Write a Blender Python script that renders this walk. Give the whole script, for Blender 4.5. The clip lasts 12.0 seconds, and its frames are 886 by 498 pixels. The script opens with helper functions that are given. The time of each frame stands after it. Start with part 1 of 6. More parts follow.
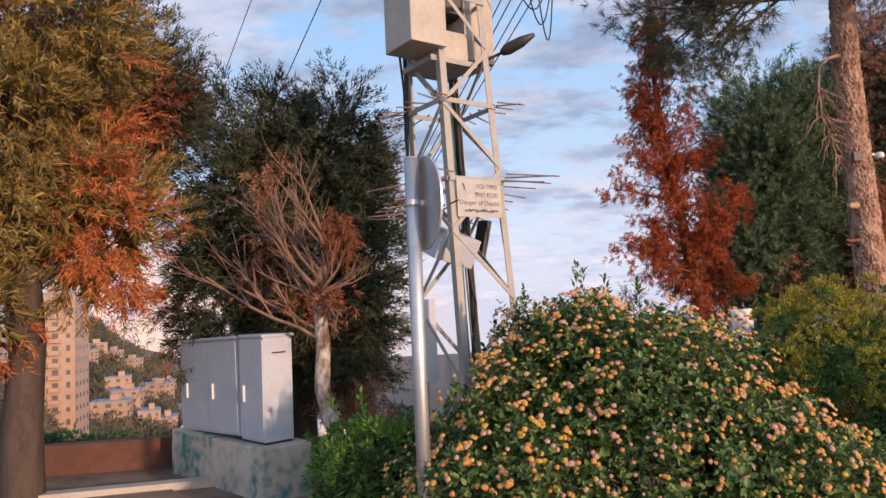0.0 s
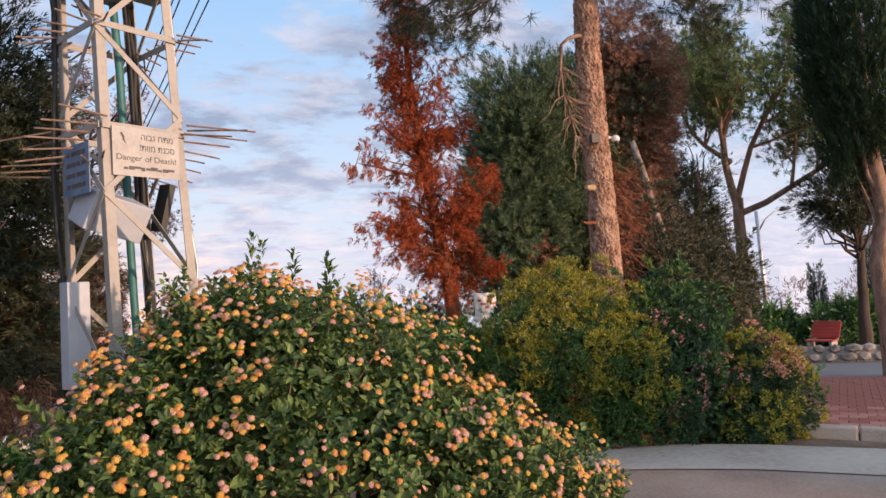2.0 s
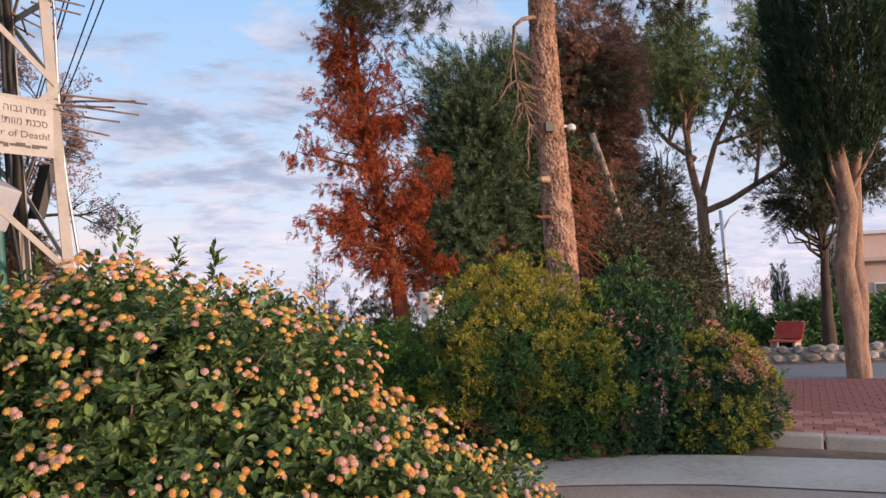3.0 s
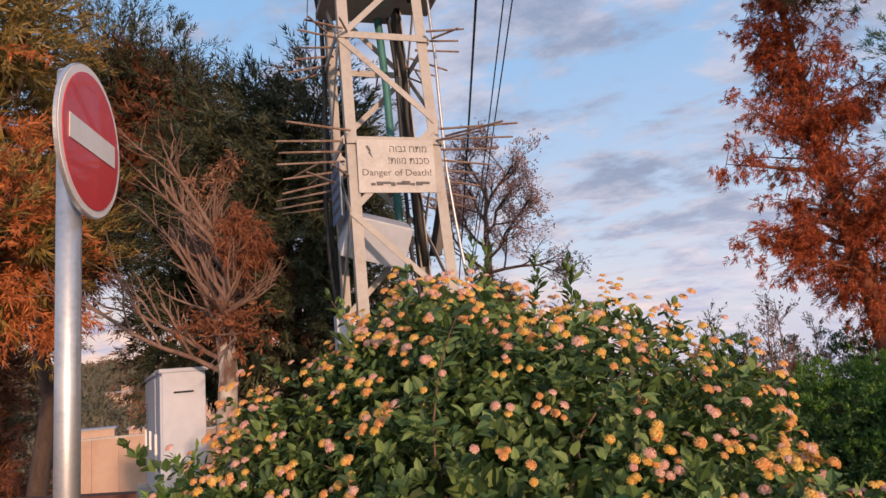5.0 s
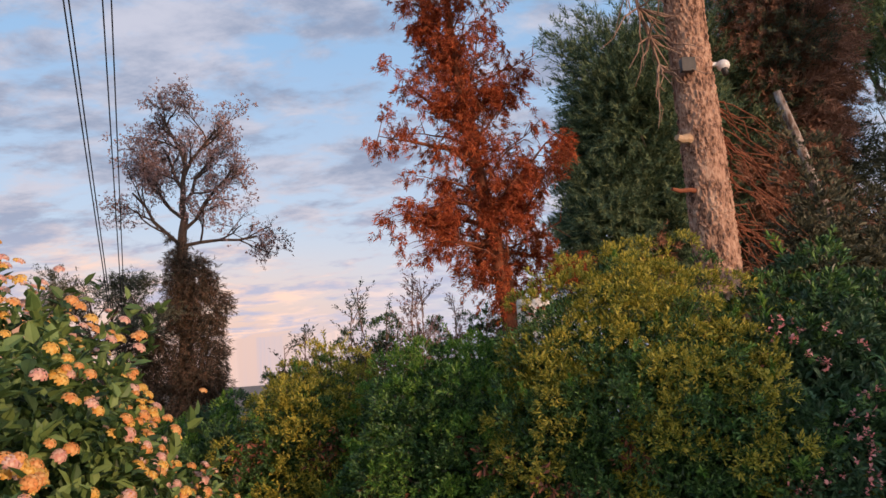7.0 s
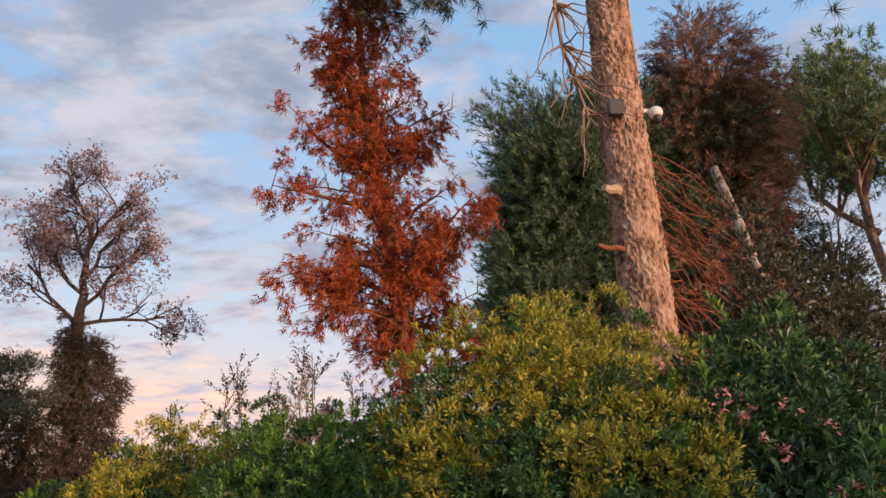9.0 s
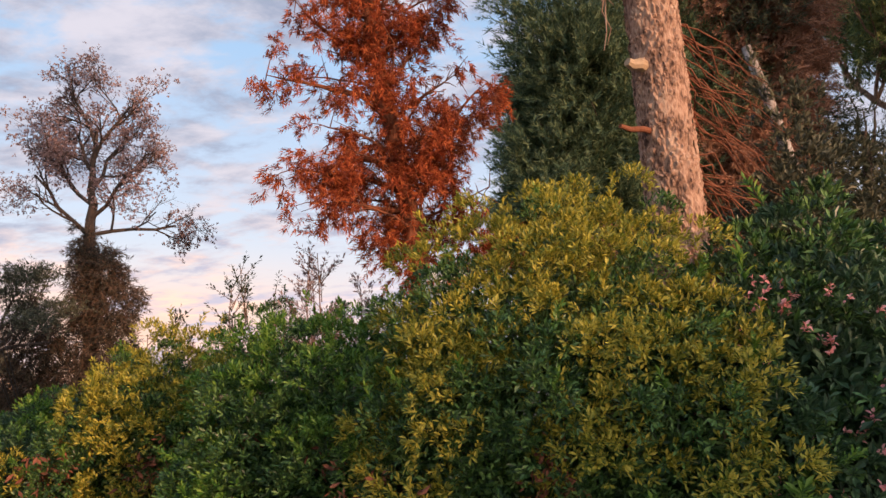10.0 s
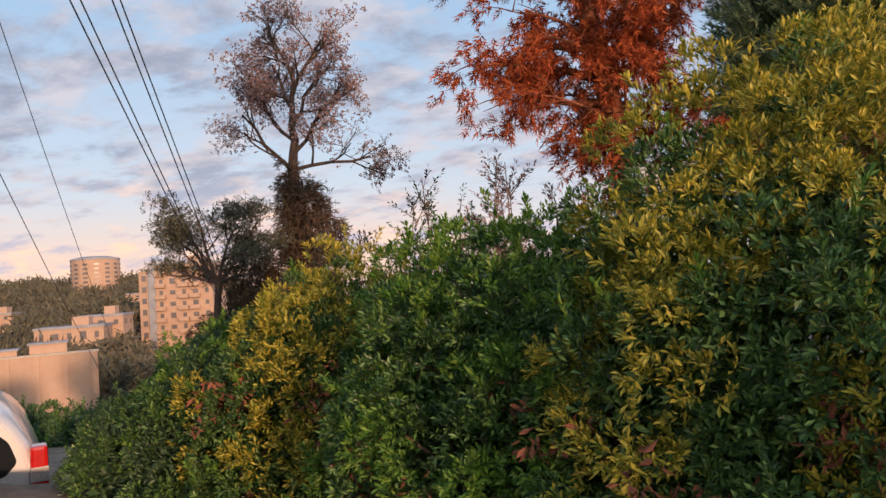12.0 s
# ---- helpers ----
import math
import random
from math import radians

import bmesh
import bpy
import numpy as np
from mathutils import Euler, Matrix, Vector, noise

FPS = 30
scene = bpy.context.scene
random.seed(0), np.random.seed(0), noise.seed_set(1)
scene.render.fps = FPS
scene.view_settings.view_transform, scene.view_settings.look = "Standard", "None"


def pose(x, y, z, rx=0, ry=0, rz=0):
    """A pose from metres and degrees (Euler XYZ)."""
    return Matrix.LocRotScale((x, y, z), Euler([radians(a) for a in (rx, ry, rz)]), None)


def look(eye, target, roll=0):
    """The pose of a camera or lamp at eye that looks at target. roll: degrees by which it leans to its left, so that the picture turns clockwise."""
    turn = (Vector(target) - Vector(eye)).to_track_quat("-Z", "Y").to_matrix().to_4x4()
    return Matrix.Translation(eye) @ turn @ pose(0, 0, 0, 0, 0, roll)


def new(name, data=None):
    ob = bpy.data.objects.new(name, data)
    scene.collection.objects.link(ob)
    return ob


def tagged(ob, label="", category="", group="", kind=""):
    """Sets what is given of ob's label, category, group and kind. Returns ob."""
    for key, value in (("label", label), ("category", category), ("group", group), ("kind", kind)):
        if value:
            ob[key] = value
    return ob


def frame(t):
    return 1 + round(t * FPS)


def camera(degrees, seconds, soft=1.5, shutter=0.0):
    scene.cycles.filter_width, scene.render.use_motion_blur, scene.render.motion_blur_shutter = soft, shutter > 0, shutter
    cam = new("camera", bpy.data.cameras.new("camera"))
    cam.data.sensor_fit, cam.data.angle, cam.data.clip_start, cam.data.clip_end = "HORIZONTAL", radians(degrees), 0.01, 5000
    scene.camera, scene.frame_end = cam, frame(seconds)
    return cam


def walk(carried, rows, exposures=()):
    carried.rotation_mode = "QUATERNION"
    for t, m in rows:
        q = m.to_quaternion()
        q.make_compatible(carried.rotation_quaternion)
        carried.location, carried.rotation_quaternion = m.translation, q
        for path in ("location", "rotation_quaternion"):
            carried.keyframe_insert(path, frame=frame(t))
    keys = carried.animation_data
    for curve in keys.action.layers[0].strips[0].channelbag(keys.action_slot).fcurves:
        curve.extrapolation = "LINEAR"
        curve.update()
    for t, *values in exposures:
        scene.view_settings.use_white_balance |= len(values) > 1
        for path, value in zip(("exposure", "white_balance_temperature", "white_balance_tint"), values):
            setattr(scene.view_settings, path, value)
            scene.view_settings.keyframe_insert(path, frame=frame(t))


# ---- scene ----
cam = camera(63.7, 12.0, soft=1.5)
PATH = [
    (0, (-0.013, -0.611, 1.573), (-0.008, 1.382, 1.739), -2.6),
    (0.5, (0.145, -0.348, 1.556), (0.462, 1.621, 1.703), -3.8),
    (1, (0.406, -0.172, 1.527), (0.846, 1.775, 1.652), -3.1),
    (1.2, (0.515, -0.078, 1.52), (0.973, 1.863, 1.664), -1.8),
    (1.5, (0.622, 0.106, 1.505), (1.138, 2.035, 1.625), -3.0),
    (2, (0.856, 0.317, 1.493), (1.424, 2.232, 1.599), -3.1),
    (2.5, (1.088, 0.575, 1.469), (1.657, 2.49, 1.569), -2.6),
    (3, (1.331, 0.821, 1.453), (1.977, 2.711, 1.555), -3.0),
    (3.3, (1.421, 0.968, 1.472), (1.797, 2.929, 1.59), -2.1),
    (3.5, (1.462, 1.054, 1.456), (1.582, 3.046, 1.594), -2.1),
    (3.7, (1.479, 1.158, 1.445), (1.425, 3.151, 1.609), -3.3),
    (5.3, (2.025, 1.759, 1.302), (1.352, 3.614, 1.631), -5.9),
    (5.4, (2.104, 1.817, 1.292), (1.419, 3.667, 1.623), -6.7),
    (5.5, (2.143, 1.817, 1.276), (1.478, 3.676, 1.6), -7.0),
    (6, (2.4, 2.031, 1.256), (1.948, 3.961, 1.524), -6.4),
    (6.5, (2.645, 2.276, 1.25), (2.56, 4.261, 1.476), -4.9),
    (7, (2.865, 2.486, 1.204), (2.941, 4.473, 1.418), -3.7),
    (7.5, (2.954, 2.783, 1.106), (3.132, 4.756, 1.384), -4.5),
    (7.6, (2.971, 2.833, 1.077), (3.168, 4.803, 1.364), -4.7),
    (7.7, (2.983, 2.889, 1.071), (3.207, 4.854, 1.37), -4.8),
    (9.3, (3.374, 3.636, 0.98), (3.605, 5.557, 1.484), -2.1),
    (9.4, (3.383, 3.675, 0.989), (3.614, 5.606, 1.457), -2.7),
    (9.5, (3.401, 3.715, 0.971), (3.626, 5.658, 1.389), -2.1),
    (10, (3.429, 3.91, 0.944), (3.611, 5.887, 1.186), -3.1),
    (10.5, (3.503, 4.086, 0.922), (3.627, 6.08, 1.019), -4.3),
    (11, (3.509, 4.283, 0.91), (3.531, 6.282, 0.974), -4.0),
    (11.5, (3.466, 4.509, 0.903), (3.389, 6.505, 0.996), -4.2),
    (12, (3.422, 4.738, 0.852), (3.045, 6.701, 0.936), -3.8),
]
walk(cam, [(t, look(eye, target, roll)) for t, eye, target, roll in PATH], exposures=((0.0, 0.68, 5850, 5), (2.0, 0.72, 6050, 6), (3.5, 0.68, 5950, 6), (5.5, 0.45, 6100, 8), (6.5, 0.42, 6000, 6), (7.5, 0.52, 6200, 6), (9.5, 0.64, 6550, 9), (10.5, 0.84, 6600, 9), (11.5, 0.82, 6500, 8), (12.0, 0.58, 6450, 6)))

# ---- light ----
SUN_ELEV, SUN_AZ = 8.0, 140.0          # degrees; azimuth clockwise from the y axis
sun_dir = Vector((math.sin(radians(SUN_AZ)) * math.cos(radians(SUN_ELEV)), math.cos(radians(SUN_AZ)) * math.cos(radians(SUN_ELEV)), math.sin(radians(SUN_ELEV))))
sun = new("sun", bpy.data.lights.new("sun", "SUN"))
sun.data.energy, sun.data.angle, sun.data.color = 2.6, radians(1.5), (1.0, 0.58, 0.36)
sun.matrix_world = look(sun_dir * 50, (0, 0, 0))

world = bpy.data.worlds.new("dusk_sky")
scene.world = world
world.use_nodes = True
WN, WL = world.node_tree.nodes, world.node_tree.links


def wnode(kind, **values):
    n = WN.new(kind)
    for key, value in values.items():
        n.inputs[key].default_value = value
    return n


def wmath(op, a, b=None, clamp=False):
    n = WN.new("ShaderNodeMath")
    n.operation, n.use_clamp = op, clamp
    for i, v in enumerate((a, b)):
        if v is None:
            continue
        if isinstance(v, (int, float)):
            n.inputs[i].default_value = v
        else:
            WL.new(v, n.inputs[i])
    return n.outputs[0]


def wmix(fac, a, b):
    n = WN.new("ShaderNodeMix")
    n.data_type = "RGBA"
    WL.new(fac, n.inputs[0])
    for i, v in ((6, a), (7, b)):
        if isinstance(v, tuple):
            n.inputs[i].default_value = (*v, 1)
        else:
            WL.new(v, n.inputs[i])
    return n.outputs[2]


def wramp(fac, lo, hi):
    n = WN.new("ShaderNodeMapRange")
    n.interpolation_type = "SMOOTHSTEP"
    WL.new(fac, n.inputs[0])
    n.inputs[1].default_value, n.inputs[2].default_value = lo, hi
    return n.outputs[0]


WN["Background"].inputs[1].default_value = 0.1
sky = WN.new("ShaderNodeTexSky")
sky.sky_type, sky.sun_disc = "NISHITA", False
sky.sun_elevation, sky.sun_rotation = radians(SUN_ELEV), radians(SUN_AZ)
sky.air_density, sky.dust_density, sky.ozone_density = 1.0, 1.0, 2.0
coord = WN.new("ShaderNodeTexCoord")
split = WN.new("ShaderNodeSeparateXYZ")
WL.new(coord.outputs["Generated"], split.inputs[0])
up = wmath("MAXIMUM", split.outputs[2], 0.0)
deep = wmath("ADD", up, 0.21)
flat = WN.new("ShaderNodeCombineXYZ")
WL.new(wmath("DIVIDE", split.outputs[0], deep), flat.inputs[0])
WL.new(wmath("DIVIDE", split.outputs[1], deep), flat.inputs[1])


def cloud_noise(scale, detail, rough, stretch, shift, distort=0.3):
    m = WN.new("ShaderNodeMapping")
    m.inputs["Scale"].default_value, m.inputs["Location"].default_value = stretch, shift
    m.inputs["Rotation"].default_value = (0, 0, 0.45)
    WL.new(flat.outputs[0], m.inputs[0])
    n = wnode("ShaderNodeTexNoise", Scale=scale, Detail=detail, Roughness=rough, Distortion=distort)
    WL.new(m.outputs[0], n.inputs["Vector"])
    return n.outputs["Fac"]


# a clear gradient for the side of the sky away from the low sun, tinted by the sky model
clear = wmix(wramp(up, 0.0, 0.55), (5.5, 5.5, 6.2), (2.4, 4.1, 6.4))
west = wmath("ADD", wmath("MULTIPLY", split.outputs[0], -0.64), wmath("MULTIPLY", split.outputs[1], 0.77))
west = wramp(west, 0.70, 0.94)
blush = wmix(wramp(up, 0.02, 0.16), wmix(west, (5.7, 5.3, 6.1), (7.8, 5.0, 4.2)), clear)
toward = wmath("ADD", wmath("MULTIPLY", split.outputs[0], math.sin(radians(SUN_AZ))), wmath("MULTIPLY", split.outputs[1], math.cos(radians(SUN_AZ))))
glow = wmath("MULTIPLY", wramp(toward, 0.0, 1.0), wramp(up, 0.75, 0.0))
base_sky = wmix(wmath("MULTIPLY", 0.8, 1.0), sky.outputs[0], blush)
base_sky = wmix(glow, base_sky, (16.0, 12.6, 9.6))
big = cloud_noise(1.5, 9, 0.60, (1.0, 1.25, 1), (3.1, 1.7, 0), 0.15)
small = cloud_noise(6.0, 7, 0.58, (0.9, 1.2, 1), (0.4, 5.2, 0), 0.2)
body = wmath("ADD", wmath("MULTIPLY", big, 0.58), wmath("MULTIPLY", small, 0.42))
cover = wramp(body, 0.44, 0.56)
cover = wmath("MULTIPLY", cover, 0.85)
shade = wramp(cloud_noise(3.6, 7, 0.62, (0.9, 1.2, 1), (7.7, 2.2, 0), 0.2), 0.36, 0.66)
cloud_col = wmix(shade, (2.25, 2.4, 3.2), (5.0, 4.55, 5.0))
low_col = wmix(shade, (3.9, 3.8, 4.9), wmix(west, (6.4, 5.4, 5.6), (9.2, 5.6, 3.8)))
cloud_col = wmix(wramp(up, 0.03, 0.22), low_col, cloud_col)
cloud_col = wmix(glow, cloud_col, (13.0, 10.5, 8.4))
WL.new(wmix(cover, base_sky, cloud_col), WN["Background"].inputs[0])

# ---- materials ----


def material(name, colors, scale=8.0, rough=0.8, bump=0.2, metal=0.0, fine=6.0, stretch=(1, 1, 1), island=0.0, through_light=0.0, coat=0.0, object_random=0.0, spread=(0.3, 0.7)):
    """A surface from two or three colours mixed by noise at two scales. island: how much each leaf or piece differs."""
    m = bpy.data.materials.new(name)
    m.use_nodes = True
    n, l = m.node_tree.nodes, m.node_tree.links
    b = n["Principled BSDF"]
    tc = n.new("ShaderNodeTexCoord")
    mp = n.new("ShaderNodeMapping")
    mp.inputs["Scale"].default_value = stretch
    l.new(tc.outputs["Object"], mp.inputs[0])
    a = n.new("ShaderNodeTexNoise")
    a.inputs["Scale"].default_value, a.inputs["Detail"].default_value = scale, 5
    f = n.new("ShaderNodeTexNoise")
    f.inputs["Scale"].default_value, f.inputs["Detail"].default_value = scale * fine, 4
    l.new(mp.outputs[0], a.inputs["Vector"])
    l.new(mp.outputs[0], f.inputs["Vector"])
    mixv = n.new("ShaderNodeMath")
    mixv.operation = "MULTIPLY_ADD"
    l.new(f.outputs["Fac"], mixv.inputs[0])
    mixv.inputs[1].default_value = 0.4
    half = n.new("ShaderNodeMath")
    half.operation = "MULTIPLY"
    l.new(a.outputs["Fac"], half.inputs[0])
    half.inputs[1].default_value = 0.6
    l.new(half.outputs[0], mixv.inputs[2])
    value = mixv.outputs[0]
    if island or object_random:
        src = n.new("ShaderNodeNewGeometry").outputs["Random Per Island"] if island else n.new("ShaderNodeObjectInfo").outputs["Random"]
        k = island or object_random
        isl = n.new("ShaderNodeMath")
        isl.operation = "MULTIPLY_ADD"
        l.new(src, isl.inputs[0])
        isl.inputs[1].default_value = k
        sc = n.new("ShaderNodeMath")
        sc.operation = "MULTIPLY_ADD"
        l.new(value, sc.inputs[0])
        sc.inputs[1].default_value, sc.inputs[2].default_value = 1 - k, 0
        l.new(sc.outputs[0], isl.inputs[2])
        value = isl.outputs[0]
    r = n.new("ShaderNodeValToRGB")
    r.color_ramp.elements[0].position, r.color_ramp.elements[1].position = spread
    r.color_ramp.elements[0].color, r.color_ramp.elements[1].color = (*colors[0], 1), (*colors[-1], 1)
    if len(colors) > 2:
        for i, c in enumerate(colors[1:-1], 1):
            e = r.color_ramp.elements.new(spread[0] + (spread[1] - spread[0]) * i / (len(colors) - 1))
            e.color = (*c, 1)
    l.new(value, r.inputs[0])
    l.new(r.outputs[0], b.inputs["Base Color"])
    b.inputs["Roughness"].default_value, b.inputs["Metallic"].default_value = rough, metal
    b.inputs["Coat Weight"].default_value = coat
    if bump:
        bp = n.new("ShaderNodeBump")
        bp.inputs["Strength"].default_value, bp.inputs["Distance"].default_value = bump, 0.02
        l.new(mixv.outputs[0], bp.inputs["Height"])
        l.new(bp.outputs[0], b.inputs["Normal"])
    if through_light:
        t = n.new("ShaderNodeBsdfTranslucent")
        l.new(r.outputs[0], t.inputs[0])
        mx = n.new("ShaderNodeMixShader")
        mx.inputs[0].default_value = through_light
        l.new(b.outputs[0], mx.inputs[1])
        l.new(t.outputs[0], mx.inputs[2])
        l.new(mx.outputs[0], n["Material Output"].inputs[0])
    return m


M = dict(
    soil=material("dry_soil", [(0.10, 0.065, 0.045), (0.20, 0.14, 0.10), (0.28, 0.21, 0.15)], 2.5, 0.95, 0.6),
    asphalt=material("worn_asphalt", [(0.200, 0.135, 0.105), (0.360, 0.255, 0.195), (0.450, 0.350, 0.285)], 1.3, 0.9, 0.35, fine=30),
    road=material("grey_road", [(0.19, 0.19, 0.195), (0.27, 0.27, 0.28)], 1.0, 0.85, 0.2, fine=30),
    concrete=material("old_concrete", [(0.320, 0.280, 0.240), (0.450, 0.400, 0.350), (0.520, 0.470, 0.410)], 3.0, 0.9, 0.35, fine=12),
    dusty=material("dusty_concrete", [(0.320, 0.250, 0.195), (0.540, 0.445, 0.360), (0.640, 0.545, 0.455)], 1.2, 0.92, 0.35, fine=14),
    painted_concrete=material("smeared_concrete", [(0.07, 0.20, 0.21), (0.39, 0.37, 0.33), (0.51, 0.47, 0.42)], 2.2, 0.85, 0.35, fine=5, spread=(0.40, 0.60)),
    paver=material("red_pavers", [(0.26, 0.095, 0.075), (0.37, 0.15, 0.12), (0.42, 0.20, 0.165)], 6, 0.85, 0.3, object_random=0.6),
    stone=material("field_stone", [(0.20, 0.19, 0.18), (0.36, 0.34, 0.32), (0.46, 0.43, 0.40)], 7, 0.9, 0.6, object_random=0.4),
    galv=material("galvanised_steel", [(0.40, 0.41, 0.43), (0.52, 0.53, 0.55), (0.60, 0.60, 0.60)], 9, 0.42, 0.05, metal=0.75),
    steel=material("painted_lattice_steel", [(0.190, 0.155, 0.125), (0.320, 0.305, 0.285), (0.380, 0.365, 0.345)], 5, 0.62, 0.15, metal=0.15, spread=(0.2, 0.55)),
    rust=material("rusty_bar", [(0.16, 0.07, 0.04), (0.36, 0.30, 0.25)], 14, 0.8, 0.3, metal=0.2),
    cabinet=material("grey_cabinet_paint", [(0.40, 0.44, 0.52), (0.50, 0.54, 0.62)], 3, 0.5, 0.06),
    beige=material("beige_box_paint", [(0.36, 0.32, 0.27), (0.52, 0.48, 0.42)], 4, 0.6, 0.1),
    dark_plastic=material("dark_plastic", [(0.02, 0.02, 0.022), (0.05, 0.05, 0.05)], 20, 0.5, 0.1),
    cable=material("black_cable", [(0.012, 0.012, 0.013), (0.03, 0.03, 0.03)], 20, 0.6, 0.1),
    teal=material("teal_conduit", [(0.03, 0.14, 0.14), (0.06, 0.22, 0.21)], 10, 0.5, 0.1),
    sign_white=material("weathered_white_enamel", [(0.340, 0.335, 0.330), (0.500, 0.490, 0.480)], 7, 0.5, 0.08),
    sign_blue=material("faded_blue_enamel", [(0.10, 0.17, 0.30), (0.22, 0.30, 0.44)], 7, 0.5, 0.08),
    ink=material("faded_black_ink", [(0.05, 0.05, 0.055), (0.16, 0.15, 0.15)], 30, 0.7, 0.0),
    red_sheet=material("red_reflective_sheet", [(0.46, 0.012, 0.018), (0.62, 0.03, 0.03)], 5, 0.35, 0.03, coat=0.3),
    white_sheet=material("white_reflective_sheet", [(0.66, 0.65, 0.66), (0.8, 0.79, 0.78)], 5, 0.35, 0.03, coat=0.3),
    white_paint=material("white_car_paint", [(0.72, 0.72, 0.74), (0.8, 0.8, 0.81)], 3, 0.3, 0.0, coat=0.8),
    tyre=material("tyre_rubber", [(0.012, 0.012, 0.012), (0.03, 0.03, 0.03)], 20, 0.85, 0.2),
    dark_glass=material("tinted_glass", [(0.012, 0.014, 0.017), (0.02, 0.022, 0.026)], 3, 0.05, 0.0, coat=1.0),
    lamp_red=material("red_lamp_lens", [(0.42, 0.008, 0.010), (0.60, 0.015, 0.015)], 30, 0.2, 0.1, coat=0.8),
    lamp_clear=material("clear_lamp_lens", [(0.45, 0.40, 0.38), (0.62, 0.56, 0.54)], 30, 0.2, 0.1, coat=0.8),
    wall_brown=material("brown_wall_render", [(0.075, 0.032, 0.024), (0.140, 0.065, 0.048)], 2.5, 0.9, 0.4),
    house=material("peach_render", [(0.56, 0.40, 0.34), (0.66, 0.50, 0.43)], 1.5, 0.85, 0.1),
    block=material("cream_facade", [(0.400, 0.270, 0.200), (0.500, 0.350, 0.260)], 0.2, 0.85, 0.05),
    # window: haze over the glass is put into its colour, lighter and browner
    window=material("haze_tinted_window_glass", [(0.10, 0.10, 0.11), (0.20, 0.18, 0.18)], 0.5, 0.15, 0.0),
    roof_grey=material("grey_flat_roof", [(0.22, 0.23, 0.26), (0.36, 0.37, 0.40)], 0.6, 0.8, 0.1),
    bark=material("pine_bark", [(0.106, 0.062, 0.044), (0.300, 0.194, 0.138), (0.450, 0.325, 0.250)], 7, 0.95, 1.0, fine=5, stretch=(1.6, 1.6, 0.45)),
    plate_bark=material("plated_pine_bark", [(0.070, 0.036, 0.026), (0.280, 0.160, 0.108), (0.440, 0.275, 0.195), (0.500, 0.350, 0.260)], 11, 0.95, 1.0, fine=4, stretch=(1.5, 1.5, 0.6), spread=(0.36, 0.64)),
    pale_bark=material("peeling_pale_bark", [(0.12, 0.075, 0.055), (0.30, 0.25, 0.22), (0.50, 0.46, 0.42)], 6, 0.95, 0.7, fine=4, stretch=(1, 1, 0.5), spread=(0.40, 0.60)),
    dead_wood=material("dead_wood", [(0.100, 0.058, 0.044), (0.195, 0.120, 0.090), (0.280, 0.190, 0.145)], 9, 0.95, 0.5, stretch=(1, 1, 0.4)),
    red_bark=material("reddish_bark", [(0.10, 0.038, 0.022), (0.22, 0.075, 0.036), (0.28, 0.11, 0.06)], 8, 0.95, 0.8, stretch=(1.4, 1.4, 0.4)),
    dark_bark=material("dark_bark", [(0.045, 0.032, 0.026), (0.11, 0.08, 0.065)], 8, 0.95, 0.7, stretch=(1.4, 1.4, 0.4)),
    lantana_leaf=material("lantana_leaf", [(0.034, 0.068, 0.018), (0.092, 0.162, 0.043), (0.195, 0.280, 0.080)], 4, 0.55, 0.1, island=0.55, through_light=0.25),
    petal_orange=material("orange_petals", [(0.640, 0.250, 0.065), (0.720, 0.345, 0.105), (0.760, 0.430, 0.160)], 9, 0.6, 0, island=0.6, through_light=0.2),
    petal_pink=material("pink_petals", [(0.640, 0.310, 0.250), (0.700, 0.410, 0.310), (0.750, 0.500, 0.380)], 9, 0.6, 0, island=0.6, through_light=0.2),
    petal_yellow=material("yellow_petals", [(0.680, 0.350, 0.050), (0.740, 0.440, 0.085), (0.780, 0.540, 0.150)], 9, 0.6, 0, island=0.6, through_light=0.2),
    petal_mix=material("mixed_petals", [(0.600, 0.260, 0.190), (0.660, 0.340, 0.200), (0.720, 0.460, 0.240)], 9, 0.6, 0, island=0.7, through_light=0.2),
    petal_rose=material("rose_petals", [(0.720, 0.240, 0.240), (0.820, 0.400, 0.380)], 9, 0.6, 0, island=0.6, through_light=0.2),
    hedge_leaf=material("hedge_leaf", [(0.018, 0.052, 0.016), (0.060, 0.142, 0.036), (0.150, 0.260, 0.068)], 4, 0.40, 0.1, island=0.6, through_light=0.13),
    hedge_yellow=material("yellow_hedge_leaf", [(0.140, 0.175, 0.024), (0.380, 0.360, 0.046), (0.600, 0.500, 0.080)], 4, 0.5, 0.1, island=0.6, through_light=0.3),
    fresh_leaf=material("fresh_green_leaf", [(0.060, 0.160, 0.022), (0.130, 0.270, 0.040), (0.230, 0.360, 0.060)], 4, 0.45, 0.1, island=0.6, through_light=0.3),
    blue_leaf=material("dull_green_leaf", [(0.030, 0.070, 0.032), (0.092, 0.168, 0.074)], 4, 0.45, 0.1, island=0.6, through_light=0.2),
    dead_leaf=material("dead_brown_leaf", [(0.150, 0.053, 0.033), (0.330, 0.128, 0.075)], 5, 0.9, 0.2, island=0.6, through_light=0.15),
    red_needle=material("dead_red_needles", [(0.220, 0.042, 0.016), (0.420, 0.085, 0.026), (0.540, 0.150, 0.045)], 2.0, 0.85, 0.1, island=0.6, through_light=0.25),
    brown_needle=material("brown_needles", [(0.380, 0.115, 0.036), (0.580, 0.200, 0.060)], 2.0, 0.85, 0.1, island=0.6, through_light=0.25),
